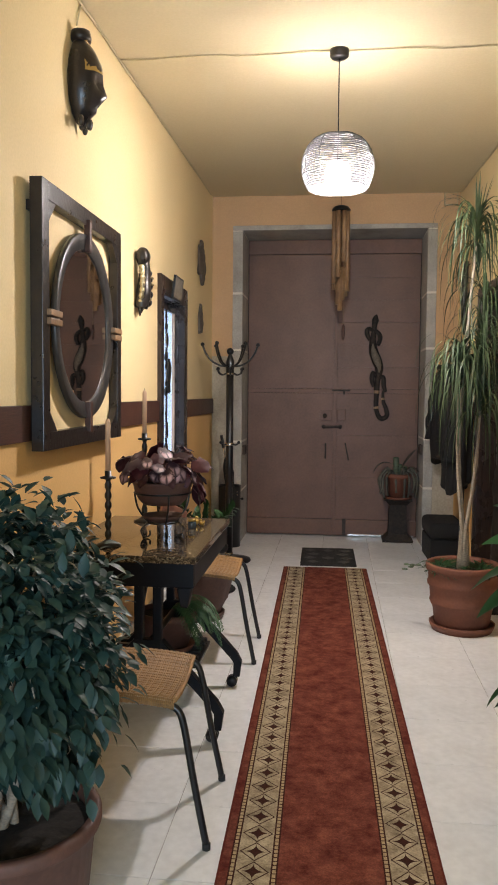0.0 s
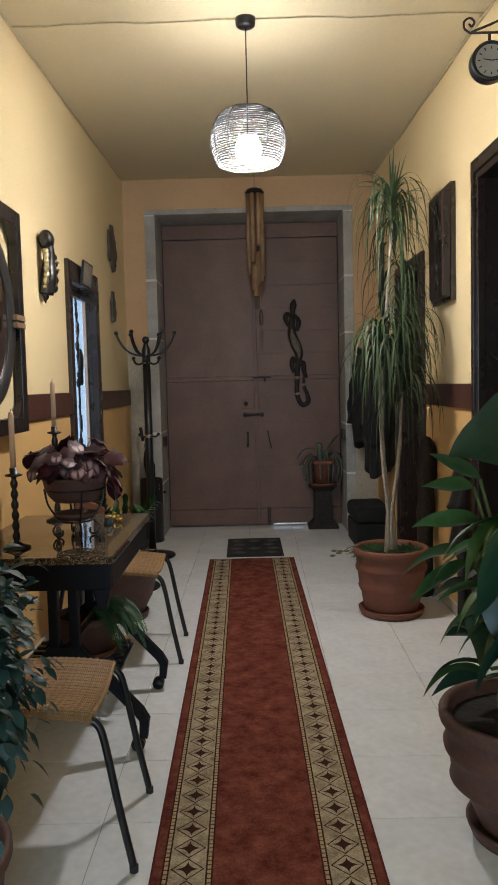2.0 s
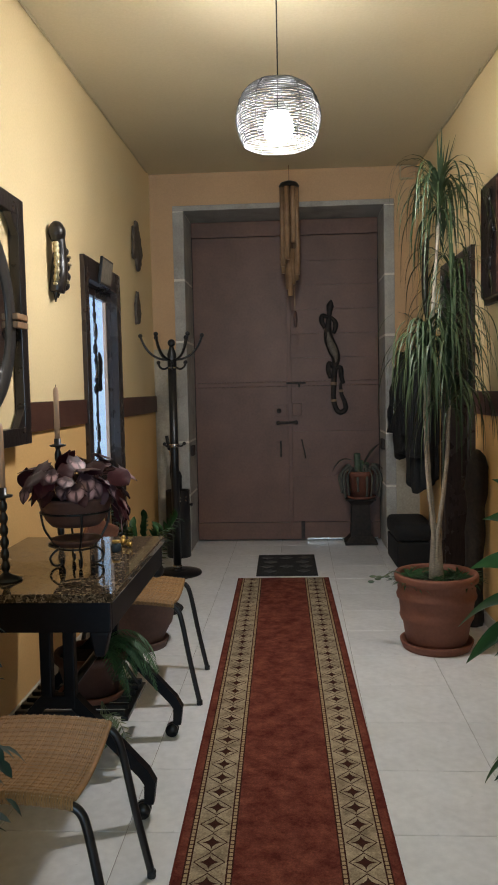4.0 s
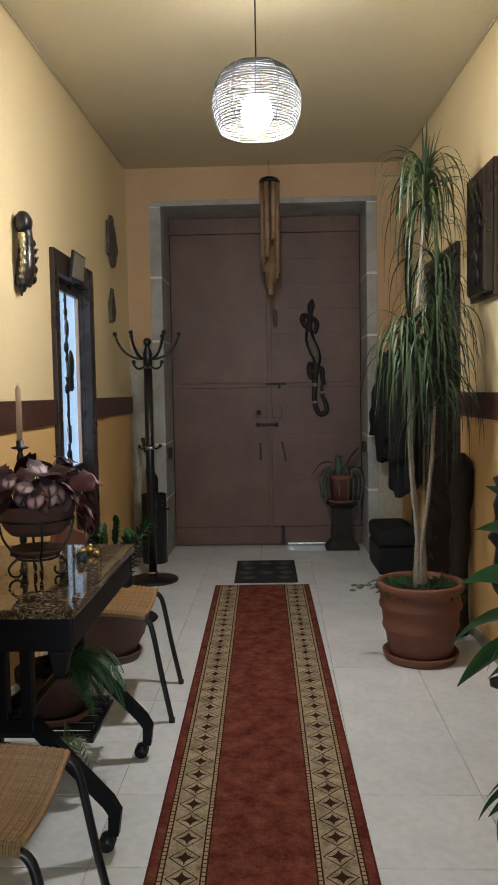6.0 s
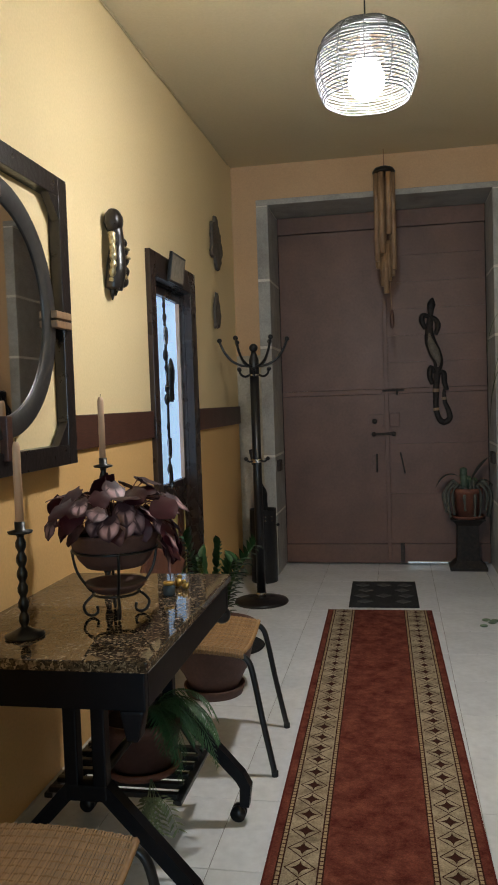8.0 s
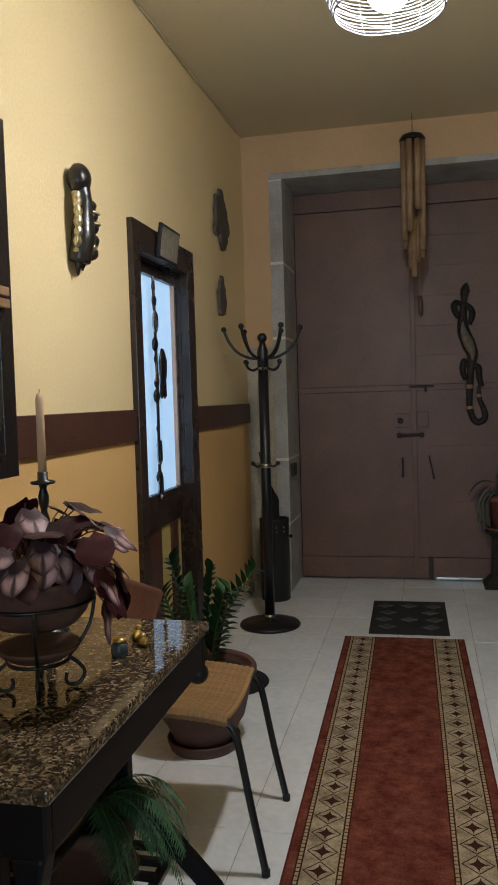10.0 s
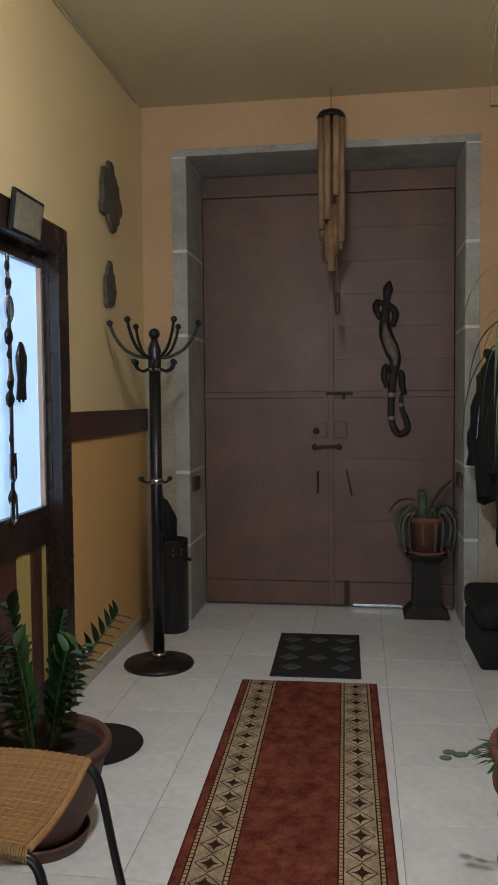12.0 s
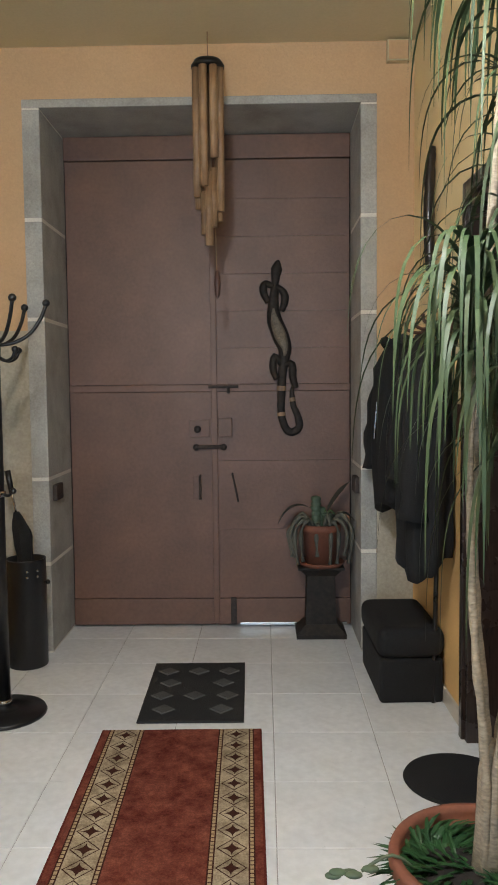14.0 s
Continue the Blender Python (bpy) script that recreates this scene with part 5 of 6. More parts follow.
# A tuft of narrow arching leaves out of the middle.
rng = random.Random(17)
for k in range(16):
    a = radians(rng.uniform(150, 300))
    p = Vector((-0.02 + 0.05 * math.cos(a), 0.02 + 0.04 * math.sin(a), rng.uniform(0.58, 0.98)))
    leaf_object(broad, "leaf", p, (math.cos(a), math.sin(a) * 0.7, rng.uniform(0.25, 0.9)), rng.uniform(0.20, 0.30), rng.uniform(0.035, 0.055), rng.uniform(1.2, 2.4), M_BRIGHT, S0, 0.35, 0.75, rng.uniform(-0.4, 0.4), rng.uniform(-20, 50))

# Ficus at the start.
ficus = thing("ficus", (-0.765, 1.78, 0), "bushy green weeping fig in a wide clay pot", "pot plant")
pot(ficus, 0.25, 0.35, M_CLAYDARK, bands=False, saucer=False)
rng = random.Random(21)
for k in range(4):
    a0 = k * 1.57
    path = smooth_path([(0.03 * math.cos(a0 + 1.6 * j), 0.03 * math.sin(a0 + 1.6 * j), 0.30 + 0.12 * j) for j in range(5)], 6)
    part("trunk", ntube(path, 0.013, 7), M_BARK, ficus, "", True)
tips = []
for k in range(36):
    a, e = rng.uniform(0, 6.28), rng.uniform(-0.1, 1.2)
    end = Vector((-0.03 + 0.27 * math.cos(a) * math.cos(e * 0.8), 0.33 * math.sin(a) * math.cos(e * 0.8), 0.78 + 0.30 * math.sin(e)))
    if end.x < -0.3:
        end.x = -0.3
    mid = Vector((0.02, 0, 0.68)) * 0.5 + end * 0.5 + Vector((0, 0, 0.08))
    path = smooth_path([(0.01 * math.cos(a), 0.01 * math.sin(a), 0.55 + 0.12 * rng.random()), mid, end, end + Vector((0.05 * math.cos(a), 0.05 * math.sin(a), -0.08))], 5)
    part("twig", ntube(path, [0.005 * (1 - 0.8 * i / len(path)) for i in range(len(path))], 5), M_BARK, ficus)
    tips.append(path)
bm = bmesh.new()
clumps = [(Vector((rng.uniform(-0.32, 0.28), rng.uniform(-0.36, 0.32), rng.uniform(0.48, 1.14)))) for k in range(400)]
clumps = [c for c in clumps if 0.30 < ((c.x + 0.04) / 0.33) ** 2 + (c.y / 0.38) ** 2 + ((c.z - 0.78) / 0.41) ** 2 < 1.0]
for c in clumps + [p[-1 - 6 * (i % 2)] for i, p in enumerate(tips)]:
    out = (c - Vector((0.02, 0, 0.70))).normalized()
    for j in range(22):
        p = c + Vector((rng.gauss(0, 0.035), rng.gauss(0, 0.035), rng.gauss(0, 0.035)))
        if p.x < -0.33:
            continue
        a = rng.uniform(0, 6.28)
        way = out * 0.9 + Vector((math.cos(a), math.sin(a), 0)) * 0.6 + Vector((0, 0, rng.uniform(-1.3, 0.15)))
        blade(bm, p, way, rng.uniform(0.038, 0.064), rng.uniform(0.020, 0.031), 0.6, 0.22, 4, 0.85, rng.uniform(-0.5, 0.5))
part("foliage", bm, M_FICUS, ficus, "dense small glossy leaves", True)["kind"] = "stuff"

# Zamioculcas behind the far stool.
zz = thing("zamioculcas", (-0.765, 4.79, 0), "dark glossy zamioculcas in a wide terracotta pot", "pot plant")
pot(zz, 0.225, 0.335, M_CLAYDARK, bands=False, base=0.53)
rng = random.Random(31)


def zz_leaf_mesh():
    bm = bmesh.new()
    blade(bm, (0, 0, 0), (0, 1, 0.15), 0.085, 0.036, 0.5, 0.3, 5, 0.8)
    me = bpy.data.meshes.new("leaflet")
    bm.to_mesh(me)
    bm.free()
    me.materials.append(M_ZZ)
    for p in me.polygons:
        p.use_smooth = True
    return me


ZZL = zz_leaf_mesh()
for k in range(8):
    a = k * 2.4 + rng.uniform(-0.3, 0.3)
    lean = rng.uniform(0.10, 0.30)
    H = rng.uniform(0.26, 0.42)
    if math.cos(a) < -0.3:
        lean *= 0.6
    pts = smooth_path([(0.06 * math.cos(a), 0.06 * math.sin(a), 0.33), (0.06 * math.cos(a) + lean * 0.35 * math.cos(a), 0.06 * math.sin(a) + lean * 0.35 * math.sin(a), 0.33 + H * 0.55), (lean * math.cos(a) * 1.2, lean * math.sin(a) * 1.2, 0.33 + H)], 7)
    st = part("stalk", ntube(pts, [0.008 * (1 - 0.6 * i / len(pts)) for i in range(len(pts))], 6), M_STEM, zz, "", True)
    for i in range(3, len(pts)):
        t = (pts[min(i + 1, len(pts) - 1)] - pts[i - 1]).normalized()
        s = t.cross(Vector((math.cos(a + 1.57), math.sin(a + 1.57), 0.0))).normalized()
        for sg in (1, -1):
            d = (s * sg + t * 0.75).normalized()
            q = d.to_track_quat("Y", "Z").to_matrix().to_4x4()
            ob = new("leaflet", ZZL)
            ob.parent = st
            sc = rng.uniform(0.75, 1.1)
            ob.matrix_basis = Matrix.Translation(pts[i]) @ q @ Matrix.Diagonal((sc, sc, sc, 1))

for x, y in ((-0.835, 5.495), (1.065, 5.89)):
    single("floor_disc", nlathe([(0.0, 0.0), (0.195, 0.0), (0.20, 0.006), (0.195, 0.014), (0.06, 0.02), (0.0, 0.02)], 48), M_BLACKMATT, "flat round black metal base lying on the floor tiles", "floor disc", "round floor discs", at=(x, y, 0))

# ---- on the west wall ----
MX, MYC, MZC = -1.036, 3.335, 1.720
HW, HH = 0.546, 0.518
mirror = thing("wall_mirror", (MX, MYC, MZC), "black square wooden frame with a round mirror hung inside", "mirror")
bar = 0.072
for y0, y1, z0, z1 in ((-HW, -HW + bar, -HH, HH), (HW - bar, HW, -HH, HH), (-HW + bar, HW - bar, HH - bar, HH), (-HW + bar, HW - bar, -HH, -HH + bar)):
    part("frame_bar", nbox(-0.05, 0.0, y0, y1, z0, z1, bevel=0.003), M_EBONY, mirror)
for sy in (-1, 1):
    for sz in (-1, 1):
        bm = bmesh.new()
        a, b, c = (HW - bar + 0.001), (HH - bar + 0.001), 0.085
        tri = [(sy * a, sz * b), (sy * (a - c), sz * b), (sy * a, sz * (b - c))]
        lo = [bm.verts.new((-0.033, y, z)) for y, z in tri]
        hi = [bm.verts.new((-0.003, y, z)) for y, z in tri]
        bm.faces.new(lo), bm.faces.new(hi)
        for i in range(3):
            bm.faces.new((lo[i], lo[(i + 1) % 3], hi[(i + 1) % 3], hi[i]))
        part("corner_block", bm, M_EBONY, mirror)
seg = 64
bm = bmesh.new()
RO, RI = 0.405, 0.335
rings = []
for r, x in ((RO, -0.024), (RO, -0.003), (RO - 0.004, 0.0), (RI + 0.002, -0.010), (RI, -0.012), (RI, -0.024)):
    rings.append([bm.verts.new((x, r * math.cos(2 * math.pi * i / seg), r * math.sin(2 * math.pi * i / seg))) for i in range(seg)])
for a, b in zip(rings, rings[1:] + rings[:1]):
    for i in range(seg):
        j = (i + 1) % seg
        bm.faces.new((a[i], a[j], b[j], b[i]))
part("round_rim", bm, mat("grey_black_rim", (0.035, 0.033, 0.032), 0.35, grain=40, vary=0.2), mirror, "dark grey round rim", True)
bm = bmesh.new()
bmesh.ops.create_cone(bm, cap_ends=True, segments=seg, radius1=RI + 0.004, radius2=RI + 0.004, depth=0.006, matrix=Matrix.Translation((-0.019, 0, 0)) @ Matrix.Rotation(radians(90), 4, "Y"))
part("mirror_glass", bm, M_MIRROR, mirror, "round mirror pane")
part("back_board", nbox(-0.047, -0.044, -HW + bar - 0.01, HW - bar + 0.01, -HH + bar - 0.01, HH - bar + 0.01), M_CREAM, mirror, "plain cream backing board")
for sz in (-1, 1):
    z = sz * (HH - bar + RI + 0.02) / 2
    part("peg", nbox(-0.012, 0.016, -0.017, 0.017, z - 0.07, z + 0.07, bevel=0.004), M_DADO, mirror, "brown wooden peg")
for sy in (-1, 1):
    y = sy * (RO + HW - bar) / 2
    for dz in (-0.017, 0.017):
        part("peg", nbox(-0.012, 0.018, y - 0.065, y + 0.065, dz - 0.013, dz + 0.013, bevel=0.004), M_BAMBOO, mirror, "tan wooden peg")
for sy in (-1, 1):
    part("wall_spacer", nbox(-0.074, -0.05, sy * 0.50 - 0.02, sy * 0.46 + 0.02, 0.40, 0.44), M_EBONY, mirror)

# Carved head high up: elongated, with gilt brow.
bm = bmesh.new()
for z, r, d in ((0.0, 0.085, 0.085),):
    bmesh.ops.create_uvsphere(bm, u_segments=28, v_segments=24, radius=1.0)
for v in bm.verts:
    x, y, z = v.co
    t = (z + 1) / 2
    wid = 0.080 * (0.85 + 0.2 * math.sin(math.pi * t))
    v.co = Vector((max(x, -0.35) * (1 - 0.25 * z * z) * 0.098 * (0.9 + 0.15 * math.sin(math.pi * t)), y * wid, z * 0.19))
    if x > 0.5 and abs(y) < 0.28 and -0.62 < z < -0.1:
        v.co.x += 0.03 * (1 - abs(y) / 0.28) * (1 - abs(z + 0.38) / 0.28)
    if x > 0.3 and 0.15 < abs(y) < 0.55 and -0.2 < z < 0.02:
        v.co.x -= 0.018
    if x > 0.3 and abs(y) < 0.3 and -0.78 < z < -0.68:
        v.co.x += 0.012
rough_up(bm, 0.003, 30)
lathe(bm, [(0.0, 0.17), (0.045, 0.17), (0.048, 0.19), (0.042, 0.215), (0.0, 0.22)], 16)
for k in range(6):
    y = -0.06 + 0.024 * k
    ball(bm, (0.02 + 0.03 * math.sin(k * 1.1), y, -0.185 - 0.012 * math.sin(k * 1.3)), 0.014, sz=1.8, u=8, v=6)
wood_head = single("carved_mask", bm, [M_EBONY, M_GILT], "black carved mask with a gilt brow hung on the wall", "mask", smooth=True, at=(XL + 0.036, 3.365, 2.80))
for p in wood_head.data.polygons:
    c = p.center
    if c.x > 0.045 and 0.02 < c.z < 0.065 and abs(c.y) < 0.07 or (c.x > 0.0 and 0.158 < c.z < 0.172):
        p.material_index = 1

# Carved figure nearer the glazed door: an arched body in black and gilt.
bm = bmesh.new()
ball(bm, (0.035, -0.010, 0.135), 0.048, sx=0.9, sz=1.15, u=18, v=14)
tube(bm, smooth_path([(0.035, -0.005, 0.12), (0.045, 0.000, 0.06), (0.040, 0.004, 0.00), (0.035, 0.000, -0.08), (0.022, -0.006, -0.16)], 6), [0.038 - 0.006 * math.sin(i * 0.26) for i in range(25)], 14)
for k, (y, z, r) in enumerate(((0.030, 0.045, 0.030), (0.036, 0.012, 0.032), (0.034, -0.030, 0.034), (0.030, -0.080, 0.036), (0.028, -0.125, 0.030))):
    ball(bm, (0.050, y, z), r, sz=0.85, u=14, v=10)
wing = len(bm.faces)
tube(bm, smooth_path([(0.035, -0.040, 0.085), (0.040, -0.044, 0.02), (0.038, -0.040, -0.06), (0.026, -0.030, -0.13)], 8), [0.012 + 0.006 * abs(math.sin(i * 0.9)) for i in range(25)], 10)
for z in (0.022, -0.018):
    tube(bm, smooth_path([(0.062, 0.010, z), (0.086, 0.034, z - 0.004), (0.064, 0.066, z)], 5), 0.007, 7)
ball(bm, (0.066, 0.016, -0.105), 0.015, u=10, v=8)
gilt = len(bm.faces)
for y, z in ((-0.012, -0.21), (0.028, -0.185)):
    tube(bm, [(0.020, y, -0.14), (0.018, y, z)], [0.022, 0.003], 8)
for f in list(bm.faces)[wing:gilt]:
    f.material_index = 1
single("carved_wall_figure", rough_up(bm, 0.003, 40), [M_EBONY, mat("pale_gilt", (0.62, 0.52, 0.32), 0.3, metal=0.9, grain=60, vary=0.35, stain=0.3, stain_scale=40, tint=(0.12, 0.09, 0.05))], "black carved wall figure with gilt bands", "carving", smooth=True, at=(XL + 0.012, 4.46, 2.085))


def wall_slab(name, pts_r, h, at, label):
    """A rough flat piece with a ragged edge, hung on the west wall."""
    bm = bmesh.new()
    n = 28
    ring0, ring1 = [], []
    for i in range(n):
        a = 2 * math.pi * i / n
        r = 1 + 0.45 * noise.noise(Vector((math.cos(a) * 2.4 + pts_r * 9, math.sin(a) * 2.4, 0)))
        y, z = pts_r * r * math.cos(a) * (1 - 0.25 * math.sin(a)), h * r * math.sin(a)
        ring0.append(bm.verts.new((0.0, y, z)))
        ring1.append(bm.verts.new((0.018, y * 0.9, z * 0.94)))
    c = bm.verts.new((0.026, 0, 0))
    for i in range(n):
        j = (i + 1) % n
        bm.faces.new((ring0[i], ring0[j], ring1[j], ring1[i]))
        bm.faces.new((ring1[i], ring1[j], c))
    bm.faces.new(ring0)
    single(name, rough_up(bm, 0.006, 18), M_SLATE, label, "carving", "slate pieces on the wall", at=at)


wall_slab("slate_mask", 0.175, 0.168, (XL + 0.008, 6.65, 2.545), "large dark slate carving hung on the wall")
wall_slab("slate_mask", 0.085, 0.118, (XL + 0.008, 6.61, 2.06), "small dark slate carving hung on the wall")

# ---- coat stand and umbrella stand ----
coat = thing("coat_stand", (-0.822, 6.50, 0), "black metal coat stand with curved ball-tipped hooks", "coat stand")
part("base", nlathe([(0.0, 0.0), (0.186, 0.0), (0.19, 0.008), (0.184, 0.02), (0.08, 0.034), (0.032, 0.04), (0.03, 0.06), (0.0, 0.06)], 48), M_BLACK, coat, "heavy round base", True)
part("collar", nlathe([(0.028, 0.045), (0.036, 0.05), (0.036, 0.068), (0.028, 0.073)], 24), M_CHROME, coat, "chrome collar", True)
part("pole", ntube([(0, 0, 0.04), (0, 0, 1.66)], 0.031, 18), M_BLACK, coat, "", True)
part("hub", nlathe([(0.0, 1.58), (0.03, 1.58), (0.034, 1.60), (0.034, 1.70), (0.02, 1.74), (0.016, 1.755), (0.0, 1.757)], 22), M_BLACK, coat, "", True)
bm = bmesh.new()
ball(bm, (0, 0, 1.782), 0.030)
part("finial", bm, M_BLACK, coat, "", True)
for k in range(6):
    a = radians(10 + 60 * k)
    ca, sa = math.cos(a), math.sin(a)
    hook = part("upper_hook", ntube(smooth_path([(r * ca, r * sa, z) for r, z in ((0.03, 1.655), (0.09, 1.665), (0.155, 1.70), (0.205, 1.765), (0.232, 1.83))], 5), 0.0085, 8), M_BLACK, coat, "", True)
    bm = bmesh.new()
    ball(bm, (0.233 * ca, 0.233 * sa, 1.838), 0.017)
    part("ball_tip", bm, M_BLACK, hook, "", True)
    a += radians(30)
    ca, sa = math.cos(a), math.sin(a)
    hook = part("lower_hook", ntube(smooth_path([(r * ca, r * sa, z) for r, z in ((0.03, 1.60), (0.07, 1.585), (0.105, 1.60), (0.118, 1.63))], 5), 0.0075, 8), M_BLACK, coat, "", True)
    bm = bmesh.new()
    ball(bm, (0.118 * ca, 0.118 * sa, 1.634), 0.015)
    part("ball_tip", bm, M_BLACK, hook, "", True)
part("ring", nlathe([(0.030, 1.585), (0.040, 1.588), (0.040, 1.60), (0.030, 1.603)], 22), M_CHROME, coat, "chrome ring", True)
part("ring", nlathe([(0.030, 0.985), (0.038, 0.99), (0.038, 1.01), (0.030, 1.015)], 22), M_CHROME, coat, "chrome ring", True)
for k in range(3):
    a = radians(-20 + 120 * k)
    hook = part("umbrella_hook", ntube(smooth_path([(r * math.cos(a), r * math.sin(a), z) for r, z in ((0.03, 1.0), (0.06, 0.995), (0.085, 1.012))], 4), 0.007, 8), M_BLACK, coat, "", True)
    bm = bmesh.new()
    ball(bm, (0.087 * math.cos(a), 0.087 * math.sin(a), 1.016), 0.014)
    part("ball_tip", bm, M_BLACK, hook, "", True)

us = thing("umbrella_stand", (-0.905, 7.15, 0), "black sheet-metal umbrella bin by the stone jamb", "umbrella stand")
part("bin", nlathe([(0.0, 0.0), (0.099, 0.0), (0.103, 0.005), (0.103, 0.565), (0.105, 0.573), (0.098, 0.573), (0.097, 0.02), (0.0, 0.018)], 36), M_BLACK, us, "", True)
for a in (-70, -40):
    for z in (0.52, 0.49):
        bm = bmesh.new()
        ball(bm, (0.103 * math.cos(radians(a)), 0.103 * math.sin(radians(a)), z), 0.007, u=8, v=6)
        part("rivet", bm, M_CHROME, us)
bm = bmesh.new()
ball(bm, (0.12, -0.02, 0.45), 0.013)
tube(bm, [(0.097, -0.015, 0.45), (0.12, -0.02, 0.45)], 0.006)
part("side_knob", bm, M_BLACK, us, "", True)
um = thing("umbrella", (-0.915, 7.14, 0.02), "black folded umbrella standing in the bin", "umbrella")
lean = [(0.0, 0.0, 0.02), (-0.015, 0.0, 0.55), (-0.03, 0.0, 0.70), (-0.045, 0.0, 0.80)]
part("canopy", rough_up(ntube(smooth_path([(0.02, 0, 0.02), (0.01, 0, 0.5), (0.0, 0, 0.66), (-0.03, 0, 0.80)], 5), [0.02, 0.024, 0.028, 0.032, 0.036, 0.040, 0.042, 0.044, 0.046, 0.048, 0.05, 0.046, 0.038, 0.030, 0.022, 0.014], 10), 0.007, 20), M_BLACKMATT, um)
part("shaft", ntube([(-0.03, 0, 0.79), (-0.055, 0, 0.93)], 0.006, 8), M_CHROME, um, "bright shaft", True)
part("handle", ntube([(-0.05, 0, 0.90), (-0.07, 0, 1.02)], [0.014, 0.016], 10), M_BLACK, um, "", True)

# ---- before the portal ----
chime = thing("wind_chime", (0.09, 7.19, zc(7.19)), "bamboo wind chime hanging before the doorway", "wind chime")
zt = 3.085 - zc(7.19)
part("cap", nlathe([(0.0, zt), (0.084, zt), (0.086, zt + 0.01), (0.07, zt + 0.035), (0.03, zt + 0.05), (0.0, zt + 0.052)], 28), M_BLACK, chime, "dark dome cap", True)
part("cord", ntube([(0, 0, zt + 0.05), (0, 0, 0)], 0.003, 6), M_BAMBOO, chime)
for k, (a, z0, z1) in enumerate(((200, 3.12, 2.47), (250, 3.12, 2.52), (300, 3.12, 2.66), (345, 3.12, 2.40), (40, 3.12, 2.36), (100, 3.12, 2.30), (150, 3.12, 2.42), (270, 2.60, 2.225), (320, 2.62, 2.32), (225, 2.50, 2.28))):
    r = 0.062 if k < 7 else 0.03
    z0, z1 = z0 - 0.04, z1 - 0.035
    x, y = r * math.cos(radians(a)), r * math.sin(radians(a))
    b = bmesh.new()
    prof = [(0.0, z1 - zc(7.19)), (0.021, z1 - zc(7.19))]
    nn = 3 if k < 7 else 1
    for q in range(1, nn + 1):
        zz_ = z1 + (z0 - z1) * q / (nn + 1) - zc(7.19)
        prof += [(0.0215, zz_ - 0.006), (0.0235, zz_), (0.0215, zz_ + 0.006)]
    prof += [(0.021, z0 - zc(7.19)), (0.0, z0 - zc(7.19))]
    part("bamboo_tube", lathe(b, prof, 14, (x, y, 0)), M_BAMBOO, chime, "", True)
part("striker_cord", ntube([(0.03, 0, 2.3 - zc(7.19)), (0.035, 0, 2.0 - zc(7.19))], 0.003, 6), M_BAMBOO, chime)
part("striker", nlathe([(0.0, 1.92 - zc(7.19)), (0.012, 1.94 - zc(7.19)), (0.018, 2.0 - zc(7.19)), (0.012, 2.06 - zc(7.19)), (0.0, 2.07 - zc(7.19))], 12, (0.035, 0, 0)), M_DADO, chime, "wooden striker", True)

lizard = thing("carved_lizard", (0.47, Y_DOOR - 0.016, 1.19), "carved black wooden lizard with pale back on the brown door", "carving")


def liz(pts):
    return smooth_path([(x - 0.47, y, z - 1.19) for x, y, z in pts], 4)


spine = liz([(0.455, 0, 2.216), (0.444, 0, 2.163), (0.434, 0, 2.077), (0.423, 0, 1.954), (0.430, 0, 1.859), (0.465, 0, 1.764), (0.490, 0, 1.688), (0.480, 0, 1.602), (0.470, 0, 1.498), (0.465, 0, 1.384), (0.467, 0, 1.289), (0.493, 0, 1.213), (0.531, 0, 1.190), (0.572, 0, 1.222), (0.564, 0, 1.289), (0.537, 0, 1.355), (0.531, 0, 1.441), (0.540, 0, 1.488)])
prof = [0.006, 0.034, 0.021, 0.032, 0.046, 0.050, 0.040, 0.027, 0.026, 0.023, 0.022, 0.023, 0.024, 0.023, 0.020, 0.017, 0.013, 0.005]
rad = [prof[i // 4] + (prof[min(i // 4 + 1, 17)] - prof[i // 4]) * (i % 4) / 4 for i in range(len(spine))]
part("lizard_body", rough_up(ntube(spine, [0.68 * r for r in rad], 12, flat=1.5), 0.003, 40), M_DARKWOOD, lizard, "", True)
part("back_panel", ntube([p + Vector((0, -0.022, 0)) for p in spine[13:27]], [0.40 * r * math.sin(math.pi * (i + 0.6) / 14.2) + 0.002 for i, r in enumerate(rad[13:27])], 10, flat=1.7), mat("worn_grey_wood", (0.17, 0.135, 0.10), 0.7, grain=120, vary=0.4, stain=0.3, stain_scale=30, bump=0.6), lizard, "pale worn carved back", True)
for k in (33, 39, 61):
    part("tail_band", ntube(spine[k:k + 2], 0.68 * rad[k] + 0.002, 12, flat=1.5), M_BAMBOO, lizard, "pale ring on the tail")
for pts in (
    [(0.426, 0, 2.06), (0.376, -0.008, 2.075), (0.364, -0.010, 2.03), (0.392, -0.008, 1.965)],
    [(0.444, 0, 2.06), (0.482, -0.008, 2.026), (0.492, -0.010, 1.975), (0.470, -0.008, 1.912)],
    [(0.466, 0, 1.600), (0.430, -0.008, 1.646), (0.418, -0.010, 1.575), (0.440, -0.008, 1.508)],
    [(0.492, 0, 1.595), (0.530, -0.008, 1.600), (0.536, -0.010, 1.520), (0.553, -0.008, 1.455)],
):
    limb = liz(pts)
    part("leg", rough_up(ntube(limb, [0.025 - 0.008 * abs(2 * i / len(limb) - 1) for i in range(len(limb))], 8), 0.002, 40), M_DARKWOOD, lizard, "", True)

